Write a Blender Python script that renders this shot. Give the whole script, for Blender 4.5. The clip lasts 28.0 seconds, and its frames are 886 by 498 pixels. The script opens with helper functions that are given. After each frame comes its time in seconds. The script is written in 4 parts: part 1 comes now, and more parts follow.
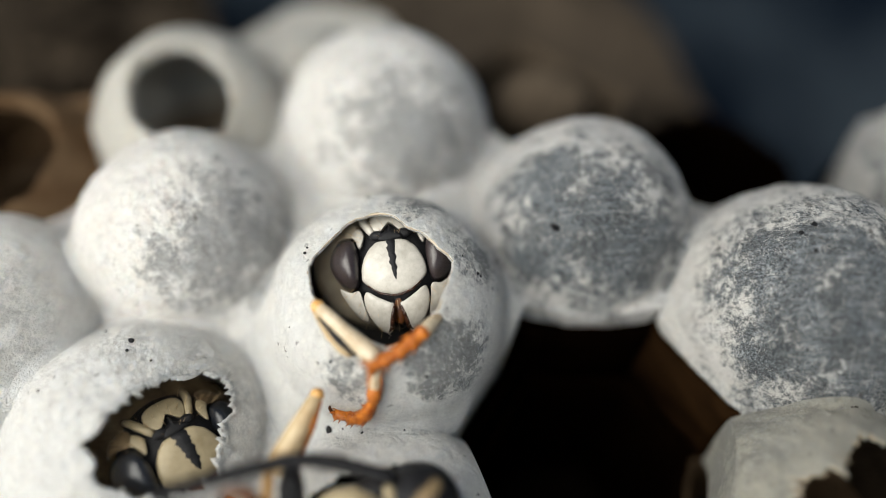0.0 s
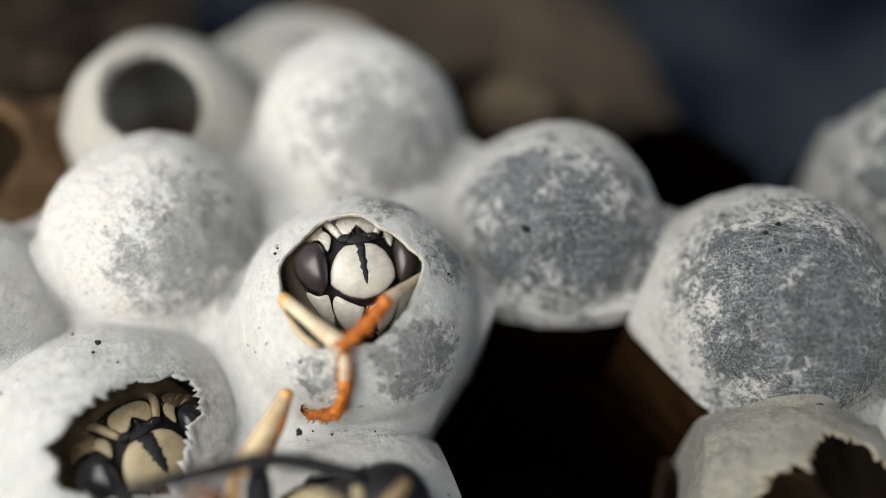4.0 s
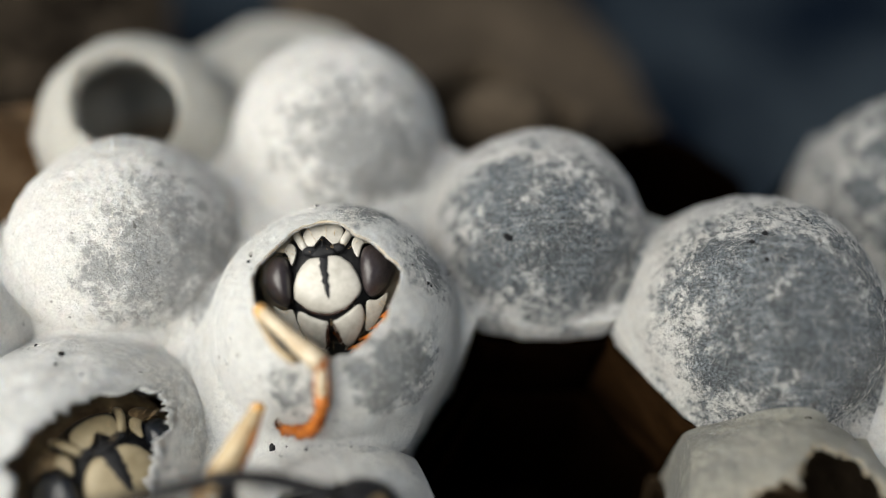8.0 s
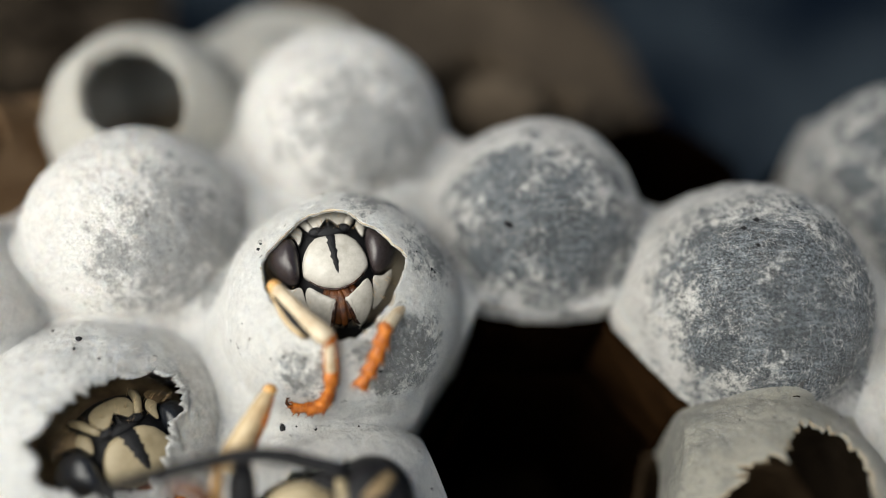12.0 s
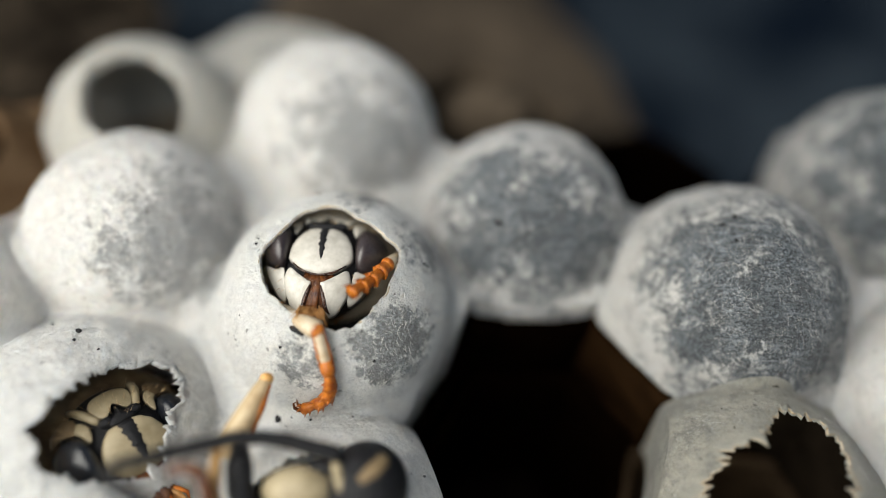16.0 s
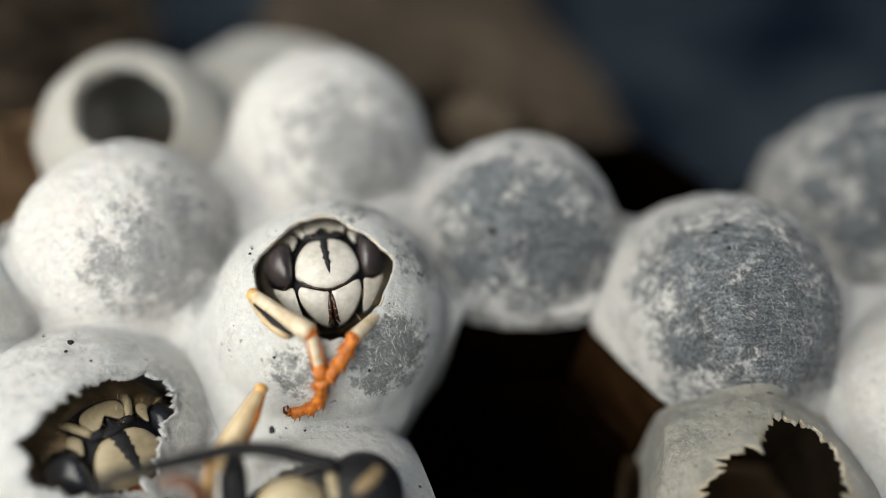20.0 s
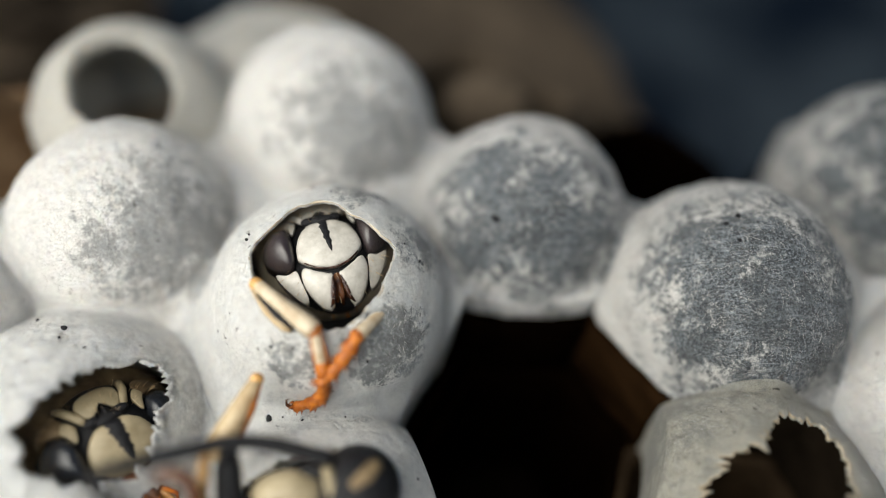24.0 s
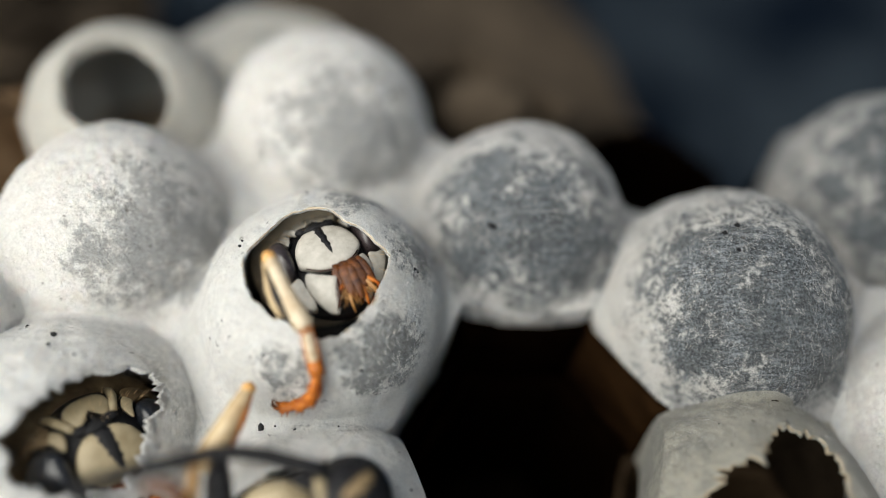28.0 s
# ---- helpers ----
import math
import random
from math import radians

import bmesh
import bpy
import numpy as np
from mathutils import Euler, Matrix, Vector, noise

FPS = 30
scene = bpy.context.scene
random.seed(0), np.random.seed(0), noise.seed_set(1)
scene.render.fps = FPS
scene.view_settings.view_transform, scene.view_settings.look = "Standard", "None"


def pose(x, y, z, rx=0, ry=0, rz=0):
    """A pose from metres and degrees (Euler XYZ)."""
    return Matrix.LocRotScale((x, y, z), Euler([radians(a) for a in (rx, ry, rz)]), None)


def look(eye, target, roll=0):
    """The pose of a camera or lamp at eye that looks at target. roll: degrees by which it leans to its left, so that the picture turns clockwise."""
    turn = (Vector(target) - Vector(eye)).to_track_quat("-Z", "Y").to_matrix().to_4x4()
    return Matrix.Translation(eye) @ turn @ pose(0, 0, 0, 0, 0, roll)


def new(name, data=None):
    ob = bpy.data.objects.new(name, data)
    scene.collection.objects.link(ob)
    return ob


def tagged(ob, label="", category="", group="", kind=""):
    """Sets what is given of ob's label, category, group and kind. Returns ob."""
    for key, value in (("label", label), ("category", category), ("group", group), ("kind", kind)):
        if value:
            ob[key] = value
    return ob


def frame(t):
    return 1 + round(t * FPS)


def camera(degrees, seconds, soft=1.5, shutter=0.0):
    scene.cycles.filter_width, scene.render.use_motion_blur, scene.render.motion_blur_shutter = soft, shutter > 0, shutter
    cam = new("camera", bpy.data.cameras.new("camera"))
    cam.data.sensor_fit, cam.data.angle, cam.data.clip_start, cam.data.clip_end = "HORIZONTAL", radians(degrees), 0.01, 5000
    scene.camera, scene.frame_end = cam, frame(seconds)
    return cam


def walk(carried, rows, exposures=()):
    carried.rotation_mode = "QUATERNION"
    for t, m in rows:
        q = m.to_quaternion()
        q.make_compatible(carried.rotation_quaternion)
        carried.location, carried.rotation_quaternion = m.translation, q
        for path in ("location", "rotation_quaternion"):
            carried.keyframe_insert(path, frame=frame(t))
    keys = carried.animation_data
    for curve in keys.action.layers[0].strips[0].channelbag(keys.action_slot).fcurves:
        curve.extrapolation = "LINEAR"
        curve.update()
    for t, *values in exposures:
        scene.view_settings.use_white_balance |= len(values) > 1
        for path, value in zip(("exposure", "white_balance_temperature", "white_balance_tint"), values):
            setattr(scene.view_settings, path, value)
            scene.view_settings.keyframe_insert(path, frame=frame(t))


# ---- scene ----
MM = 0.001  # all plans below are in millimetres

# ---- camera and its path: metres in millimetres, angles in degrees, from the first standpoint ----
cam = camera(67.6, 28.0, soft=0.9)
BASE = pose(1.78 * MM, -10.74 * MM, 18.97 * MM, -55)
PATH = [
    (0, -0.000, 0.000, 0.000, 0.00, 0.00, 0.00),
    (0.5, 0.033, -0.462, -0.130, -0.08, 0.27, -0.17),
    (1, 0.192, -0.153, -0.082, -0.85, 0.36, -0.14),
    (1.5, 0.146, -0.120, -0.206, -1.17, 0.30, -0.14),
    (2, 0.077, -0.306, -0.176, -1.33, 0.59, -0.21),
    (2.5, 0.171, -0.351, -0.124, -1.45, 0.88, -0.29),
    (4.5, 0.334, -0.055, -0.523, -1.56, 1.50, -0.07),
    (5, 0.314, -0.193, -0.728, -1.60, 1.92, -0.08),
    (5.5, 0.471, -0.138, -0.844, -1.84, 2.17, -0.15),
    (6, 0.508, 0.066, -0.801, -2.30, 2.21, -0.12),
    (6.5, 0.577, 0.324, -0.802, -2.49, 2.03, -0.10),
    (7, 0.417, 0.341, -0.585, -2.39, 2.50, 0.07),
    (7.5, 0.595, 0.404, -0.553, -2.65, 2.51, 0.03),
    (8, 0.588, 0.498, -0.537, -2.59, 2.41, 0.05),
    (8.5, 0.710, 0.760, -0.430, -2.91, 2.14, -0.03),
    (9, 0.737, 0.816, -0.433, -2.90, 1.85, 0.04),
    (9.5, 0.564, 0.609, -0.577, -2.66, 1.51, -0.01),
    (10, 0.303, 0.038, -0.558, -2.70, 1.70, -0.19),
    (10.5, 0.502, 0.190, -0.446, -2.78, 1.21, -0.05),
    (11, 0.506, 0.222, -0.424, -2.93, 1.00, -0.04),
    (11.5, 0.453, 0.062, -0.507, -2.86, 0.84, -0.03),
    (12, 0.374, -0.164, -0.511, -2.86, 1.14, -0.19),
    (12.5, 0.302, -0.294, -0.508, -2.80, 1.53, -0.18),
    (14.5, 0.224, -0.733, -1.292, -3.74, 2.90, -0.18),
    (15, 0.214, -0.608, -1.248, -3.71, 3.13, -0.25),
    (15.5, 0.180, -0.828, -1.366, -3.78, 3.30, -0.25),
    (16, 0.206, -0.822, -1.473, -3.91, 3.42, -0.17),
    (16.5, 0.179, -0.817, -1.529, -3.81, 3.59, -0.12),
    (17, 0.154, -0.895, -1.534, -3.76, 3.52, -0.20),
    (17.5, 0.118, -0.933, -1.575, -3.60, 3.84, -0.31),
    (18, 0.133, -0.860, -1.557, -3.83, 4.07, -0.42),
    (18.5, 0.220, -0.866, -1.629, -3.91, 4.21, -0.37),
    (19, 0.137, -0.927, -1.583, -3.96, 3.85, -0.27),
    (19.5, 0.165, -0.801, -1.521, -4.12, 3.89, -0.33),
    (20, 0.140, -0.829, -1.478, -4.57, 4.21, -0.52),
    (20.5, 0.114, -0.742, -1.341, -4.31, 3.88, -0.23),
    (21, 0.193, -0.648, -1.227, -4.37, 3.62, -0.23),
    (21.5, 0.250, -0.276, -1.047, -4.29, 2.83, -0.18),
    (23.5, 0.197, -0.397, -0.900, -4.21, 1.88, 0.31),
    (24, 0.266, -0.329, -0.935, -4.22, 1.71, 0.29),
    (24.5, 0.350, -0.020, -0.706, -4.46, 0.85, 0.42),
    (25, 0.423, 0.116, -0.614, -4.63, 0.67, 0.47),
    (25.5, 0.290, -0.105, -0.785, -4.40, 1.39, 0.52),
    (26, 0.218, -0.407, -0.873, -4.18, 2.24, 0.58),
    (26.5, 0.178, -0.461, -0.916, -3.67, 2.38, 0.69),
    (27, 0.149, -0.510, -0.919, -3.68, 2.52, 0.47),
    (27.5, 0.394, -0.197, -0.839, -3.66, 2.05, 0.58),
    (28, 0.371, -0.107, -0.771, -4.34, 1.92, 0.68),
]
walk(cam, [(t, BASE @ pose(x * MM, y * MM, z * MM, 90 + tilt, -lean, turn)) for t, x, y, z, turn, tilt, lean in PATH],
     exposures=[(0, -0.07, 6900, 6), (28, -0.07, 6900, 6)])
cam.data.dof.use_dof = True
cam.data.dof.focus_distance = 19.2 * MM
cam.data.dof.aperture_fstop = 13.0

# ---- world and light ----
world = bpy.data.worlds.new("daylight")
scene.world = world
world.use_nodes = True
wn = world.node_tree
sky = wn.nodes.new("ShaderNodeTexSky")
sky.sky_type, sky.sun_disc = "NISHITA", False
sky.sun_elevation, sky.sun_rotation = radians(43), radians(-100)
wn.nodes["Background"].inputs[1].default_value = 0.072
wn.links.new(sky.outputs[0], wn.nodes["Background"].inputs[0])
sun = new("sun", bpy.data.lights.new("sun", "SUN"))
sun.data.energy, sun.data.angle, sun.data.color = 0.3, radians(25), (1.0, 0.97, 0.91)
sun.matrix_world = look((-80 * MM, -14 * MM, 75 * MM), (0, 0, 0))
# added area lamp, no source seen: brightens the silk from its brightest side
added_key = new("added_key_light", bpy.data.lights.new("added_key_light", "AREA"))
added_key.data.shape, added_key.data.size, added_key.data.energy, added_key.data.color = "SQUARE", 60 * MM, 0.069, (0.99, 0.975, 0.955)
added_key.matrix_world = look((-25 * MM, -19 * MM, 36 * MM), (-2 * MM, -2 * MM, 0))


# ---- materials ----
def material(name):
    m = bpy.data.materials.new(name)
    m.use_nodes = True
    nt = m.node_tree
    b = nt.nodes["Principled BSDF"]
    tc = nt.nodes.new("ShaderNodeTexCoord")
    mp = nt.nodes.new("ShaderNodeMapping")
    mp.inputs["Scale"].default_value = (1000, 1000, 1000)
    nt.links.new(tc.outputs["Object"], mp.inputs["Vector"])
    return m, nt, b, mp.outputs["Vector"]


def noise_tex(nt, vec, scale, detail=4.0, rough=0.6, distort=0.0):
    n = nt.nodes.new("ShaderNodeTexNoise")
    n.inputs["Scale"].default_value, n.inputs["Detail"].default_value = scale, detail
    n.inputs["Roughness"].default_value, n.inputs["Distortion"].default_value = rough, distort
    nt.links.new(vec, n.inputs["Vector"])
    return n.outputs["Fac"]


def ramp(nt, fac, stops):
    r = nt.nodes.new("ShaderNodeValToRGB")
    el = r.color_ramp.elements
    while len(el) < len(stops):
        el.new(0.5)
    for e, (p, c) in zip(el, stops):
        e.position = p
        e.color = (*c, 1) if len(c) == 3 else c
    nt.links.new(fac, r.inputs["Fac"])
    return r.outputs["Color"]


def maths(nt, op, a, b=None, clamp=False):
    n = nt.nodes.new("ShaderNodeMath")
    n.operation, n.use_clamp = op, clamp
    for i, v in enumerate((a, b)):
        if v is None:
            continue
        if isinstance(v, (int, float)):
            n.inputs[i].default_value = v
        else:
            nt.links.new(v, n.inputs[i])
    return n.outputs[0]


def mix(nt, fac, a, b):
    n = nt.nodes.new("ShaderNodeMix")
    n.data_type = "RGBA"
    for sock, v in ((n.inputs[0], fac), (n.inputs[6], a), (n.inputs[7], b)):
        if isinstance(v, (int, float)):
            sock.default_value = v
        elif isinstance(v, tuple):
            sock.default_value = (*v, 1)
        else:
            nt.links.new(v, sock)
    return n.outputs[2]


def bump(nt, b, height, dist, strength=1.0, under=None):
    n = nt.nodes.new("ShaderNodeBump")
    n.inputs["Strength"].default_value, n.inputs["Distance"].default_value = strength, dist
    nt.links.new(height, n.inputs["Height"])
    if under is not None:
        nt.links.new(under, n.inputs["Normal"])
    nt.links.new(n.outputs[0], b.inputs["Normal"])
    return n.outputs[0]


def scaled(nt, vec, s, r=(0, 0, 0)):
    m = nt.nodes.new("ShaderNodeMapping")
    m.inputs["Scale"].default_value = s
    m.inputs["Rotation"].default_value = r
    nt.links.new(vec, m.inputs["Vector"])
    return m.outputs[0]


def silk(name, dark, warm=0.0, centre=(0.0, -1.2, 3.0), reach=4.6, tone=1.0, broken=0.36, felt=3.2):
    """Spun silk over a cell: white felt, thinner and slate grey where it lies on the dark pupa beneath."""
    m, nt, b, vec = material(name)
    # thin patch round the middle of the cap
    near = None
    for spot in ([centre] if isinstance(centre, tuple) else centre):
        off = nt.nodes.new("ShaderNodeVectorMath")
        off.operation = "DISTANCE"
        nt.links.new(vec, off.inputs[0])
        off.inputs[1].default_value = spot[:3]
        one = maths(nt, "SUBTRACT", 1.0, maths(nt, "DIVIDE", off.outputs["Value"], spot[3] if len(spot) > 3 else reach), True)
        near = one if near is None else maths(nt, "MAXIMUM", near, one)
    big = noise_tex(nt, vec, 0.42, 2, 0.5, 0.2)
    mid = noise_tex(nt, vec, 1.15, 8, 0.7, 0.15)
    fine = noise_tex(nt, vec, 4.2, 7, 0.78)
    grit = noise_tex(nt, vec, 15, 3, 0.7)
    # combed silk threads in two directions
    fibre = noise_tex(nt, scaled(nt, vec, (2.2, 24, 14), (0.3, 0.2, 0.7)), 1.0, 3, 0.6, 0.3)
    fibre2 = noise_tex(nt, scaled(nt, vec, (22, 3, 11), (0.1, -0.4, 0.5)), 1.0, 3, 0.6, 0.3)
    thread = maths(nt, "MAXIMUM", fibre, fibre2)
    # thick flecks of felt hide more or less of the dark below
    patch = maths(nt, "ADD", maths(nt, "MULTIPLY", near, 1.25), maths(nt, "MULTIPLY", maths(nt, "SUBTRACT", big, 0.5), 1.5))
    patch = maths(nt, "ADD", patch, maths(nt, "MULTIPLY", maths(nt, "SUBTRACT", mid, 0.5), felt))
    patch = maths(nt, "ADD", patch, maths(nt, "MULTIPLY", maths(nt, "SUBTRACT", fine, 0.5), 2.8))
    patch = maths(nt, "ADD", patch, maths(nt, "MULTIPLY", maths(nt, "SUBTRACT", thread, 0.56), -1.0))
    patch = maths(nt, "MULTIPLY", patch, maths(nt, "MULTIPLY", near, 4.0, True))
    thin = nt.nodes.new("ShaderNodeMapRange")
    thin.interpolation_type = "SMOOTHSTEP"
    thin.inputs["From Min"].default_value, thin.inputs["From Max"].default_value = broken, broken + 0.7
    thin.inputs["To Max"].default_value = min(1.0, dark)
    nt.links.new(patch, thin.inputs["Value"])
    white = mix(nt, ramp(nt, mid, [(0.36, (0, 0, 0)), (0.64, (1, 1, 1))]), (0.92 * tone, (0.91 - 0.01 * warm) * tone, (0.885 - 0.06 * warm) * tone), (0.84 * tone, (0.825 - 0.01 * warm) * tone, (0.795 - 0.06 * warm) * tone))
    grey = ramp(nt, grit, [(0.36, (0.016, 0.020, 0.024)), (0.50, (0.068, 0.085, 0.100)), (0.66, (0.38, 0.42, 0.45))])
    # brushed threads lie over the dark in streaks
    streak = noise_tex(nt, scaled(nt, vec, (1.1, 9, 5), (0.4, 0.3, 0.9)), 1.0, 5, 0.75, 0.5)
    grey = mix(nt, ramp(nt, streak, [(0.50, (0, 0, 0)), (0.66, (0.75, 0.75, 0.75))]), grey, (0.40, 0.44, 0.47))
    grey = mix(nt, ramp(nt, noise_tex(nt, vec, 0.9, 3, 0.6), [(0.40, (0.55, 0.55, 0.55)), (0.60, (0, 0, 0))]), grey, (0.035, 0.042, 0.048))
    white = mix(nt, ramp(nt, fine, [(0.38, (0.35, 0.35, 0.35)), (0.47, (0, 0, 0))]), white, (0.56 * tone, 0.57 * tone, 0.575 * tone))
    col = mix(nt, thin.outputs[0], white, grey)
    # light caught or lost by single threads, mixed into the base colour
    col = mix(nt, ramp(nt, thread, [(0.45, (0.22, 0.22, 0.22)), (0.53, (0, 0, 0))]), col, (0.36, 0.37, 0.38))
    col = mix(nt, ramp(nt, thread, [(0.68, (0, 0, 0)), (0.78, (0.35, 0.35, 0.35))]), col, (0.85, 0.85, 0.84))
    # rare dark crumbs
    crumbs = ramp(nt, noise_tex(nt, vec, 3.1, 2, 0.4), [(0.0, (0, 0, 0)), (0.735, (0, 0, 0)), (0.76, (1, 1, 1))])
    col = mix(nt, maths(nt, "MULTIPLY", crumbs, 0.6), col, (0.06, 0.05, 0.04))
    nt.links.new(col, b.inputs["Base Color"])
    b.inputs["Roughness"].default_value = 0.27
    b.inputs["Specular IOR Level"].default_value = 0.5
    glow = nt.nodes.new("ShaderNodeBsdfTranslucent")
    nt.links.new(mix(nt, thin.outputs[0], (0.82, 0.78, 0.72), (0.10, 0.10, 0.10)), glow.inputs["Color"])
    both = nt.nodes.new("ShaderNodeMixShader")
    both.inputs[0].default_value = 0.1
    nt.links.new(b.outputs[0], both.inputs[1])
    nt.links.new(glow.outputs[0], both.inputs[2])
    nt.links.new(both.outputs[0], nt.nodes["Material Output"].inputs["Surface"])
    b.inputs["Sheen Weight"].default_value = 0.15
    b.inputs["Subsurface Weight"].default_value = 0.5
    b.inputs["Subsurface Radius"].default_value = (1.0, 0.85, 0.7)
    b.inputs["Subsurface Scale"].default_value = 0.5 * MM
    first = bump(nt, b, fine, 0.12 * MM, 1.0)
    second = bump(nt, b, thread, 0.14 * MM, 1.0, first)
    bump(nt, b, grit, 0.10 * MM, 1.0, second)
    return m


def paper(name, light, dark, rough=0.9, band=0.5, edge=(0.3, 0.7)):
    """Chewed wood-fibre paper in dull bands."""
    m, nt, b, vec = material(name)
    n1 = noise_tex(nt, scaled(nt, vec, (0.3, 0.3, band)), 1.2, 4, 0.6, 0.8)
    n2 = noise_tex(nt, scaled(nt, vec, (4, 4, 14)), 1.0, 4, 0.7)
    fac = maths(nt, "ADD", maths(nt, "MULTIPLY", n1, 0.7), maths(nt, "MULTIPLY", n2, 0.3))
    nt.links.new(ramp(nt, fac, [(edge[0], dark), (edge[1], light)]), b.inputs["Base Color"])
    b.inputs["Roughness"].default_value = rough
    b.inputs["Specular IOR Level"].default_value = 0.0
    bump(nt, b, n2, 0.12 * MM)
    return m


def chitin(name, a, c, rough=0.3, scale=3.0, grain=0.02, spec=0.5):
    m, nt, b, vec = material(name)
    n1 = noise_tex(nt, vec, scale, 3, 0.6)
    n2 = noise_tex(nt, vec, 28, 3, 0.6)
    nt.links.new(ramp(nt, n1, [(0.3, a), (0.7, c)]), b.inputs["Base Color"])
    nt.links.new(ramp(nt, n2, [(0.2, (rough * 0.7,) * 3), (0.8, (rough * 1.3,) * 3)]), b.inputs["Roughness"])
    b.inputs["Specular IOR Level"].default_value = spec
    bump(nt, b, n2, grain * MM)
    return m


# same brown paper for E's wall, kept lighter where light reaches it
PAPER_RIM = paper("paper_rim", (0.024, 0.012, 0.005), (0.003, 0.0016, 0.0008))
# brown paper far below its own tone: the cells' shade is in the colour
PAPER_BROWN_SHADED = paper("paper_brown_shaded", (0.0026, 0.0012, 0.0005), (0.0005, 0.0003, 0.0002))
PAPER_TAN = paper("paper_tan", (0.13, 0.10, 0.072), (0.045, 0.036, 0.027))
# floor colour holds the shade at the bottom of the empty cells
PAPER_FLOOR_SHADED = paper("paper_floor_shaded", (0.006, 0.004, 0.003), (0.002, 0.0015, 0.001))
LINING = paper("lining", (0.48, 0.41, 0.32), (0.20, 0.16, 0.12))
PAPER_MID = paper("paper_mid", (0.14, 0.095, 0.058), (0.012, 0.008, 0.005))
# lining of the ragged cell, its colour darkened to stand for shade inside
PAPER_LINING_SHADED = paper("paper_lining_shaded", (0.034, 0.025, 0.017), (0.009, 0.007, 0.005))
PAPER_OLD = paper("paper_old", (0.11, 0.085, 0.06), (0.004, 0.003, 0.0025), 0.9, 0.3, (0.46, 0.62))
PAPER_OCHRE = paper("paper_ochre", (0.17, 0.115, 0.07), (0.05, 0.026, 0.012))
IVORY = chitin("ivory_shell", (0.34, 0.32, 0.28), (0.49, 0.465, 0.42), 0.32, 3.5, 0.008)
IVORY_OLD = chitin("cream_shell", (0.22, 0.175, 0.10), (0.37, 0.305, 0.195), 0.32, 1.6, 0.02)
BLACK = chitin("black_shell", (0.005, 0.005, 0.006), (0.011, 0.011, 0.013), 0.38, 3.0, 0.03, 0.22)
EYE_DARK = chitin("dark_eye_shell", (0.006, 0.007, 0.010), (0.012, 0.014, 0.018), 0.22, 1.0, 0.008, 0.5)
EYE = chitin("eye_shell", (0.022, 0.016, 0.017), (0.036, 0.028, 0.029), 0.3, 1.0, 0.006, 0.6)
AMBER = chitin("amber_shell", (0.19, 0.034, 0.003), (0.52, 0.165, 0.018), 0.28, 4.5, 0.02, 0.35)
RUST = chitin("rust_shell", (0.030, 0.008, 0.003), (0.15, 0.048, 0.011), 0.12, 3.5, 0.03)
RUST_DARK = chitin("dark_rust_shell", (0.010, 0.004, 0.003), (0.05, 0.016, 0.006), 0.2, 3.0, 0.02)
PALP = chitin("palp_shell", (0.17, 0.060, 0.015), (0.48, 0.26, 0.09), 0.2, 2.6, 0.02)
COLLAR = chitin("collar_shell", (0.26, 0.22, 0.165), (0.46, 0.40, 0.31), 0.5, 1.2, 0.03, 0.3)
TAN = chitin("tan_shell", (0.42, 0.26, 0.12), (0.62, 0.46, 0.26), 0.35, 2.0, 0.02)


def cloth(name):
    m, nt, b, vec = material(name)
    n1 = noise_tex(nt, vec, 0.05, 4, 0.6)
    n2 = noise_tex(nt, scaled(nt, vec, (2.5, 0.7, 1)), 1.0, 3, 0.6)
    nt.links.new(ramp(nt, n1, [(0.38, (0.008, 0.014, 0.024)), (0.62, (0.060, 0.076, 0.088))]), b.inputs["Base Color"])
    b.inputs["Roughness"].default_value = 0.95
    b.inputs["Specular IOR Level"].default_value = 0.0
    bump(nt, b, n2, 0.3 * MM)
    return m


CLOTH = cloth("navy_cloth")
FRAY = chitin("frayed_silk", (0.30, 0.22, 0.13), (0.62, 0.54, 0.42), 0.5, 1.5, 0.03, 0.3)
THREAD = chitin("silk_thread", (0.72, 0.70, 0.66), (0.86, 0.85, 0.82), 0.25, 2.0, 0.0, 0.7)


# ---- building helpers ----
def mesh_of(name, verts, faces, mat, smooth=True):
    me = bpy.data.meshes.new(name)
    me.from_pydata([tuple(c * MM for c in v) for v in verts], [], faces)
    me.materials.append(mat)
    if smooth:
        me.polygons.foreach_set("use_smooth", [True] * len(me.polygons))
    me.update()
    return me


def part(name, geo, mat, parent, label="", at=None, smooth=True):
    ob = new(name, mesh_of(name, geo[0], geo[1], mat, smooth))
    ob.parent = parent
    if at is not None:
        ob.matrix_basis = at
    return tagged(ob, label)


def thing(name, x, y, z, label, category, group="", kind=""):
    ob = new(name)
    ob.empty_display_size = 0.002
    ob.location = (x * MM, y * MM, z * MM)
    return tagged(ob, label, category, group, kind)


def grid(rows, closed=True, cap_first=False, cap_last=False):
    """A skin over rows of points, each row a ring."""
    verts, faces, n = [], [], len(rows[0])
    for r in rows:
        verts += r
    for i in range(len(rows) - 1):
        for j in range(n if closed else n - 1):
            k = (j + 1) % n
            faces.append((i * n + j, i * n + k, (i + 1) * n + k, (i + 1) * n + j))
    if cap_first:
        faces.append(tuple(reversed(range(n))))
    if cap_last:
        faces.append(tuple((len(rows) - 1) * n + j for j in range(n)))
    return verts, faces


def joined(*geos):
    verts, faces = [], []
    for v, f in geos:
        o = len(verts)
        verts += v
        faces += [tuple(i + o for i in q) for q in f]
    return verts, faces


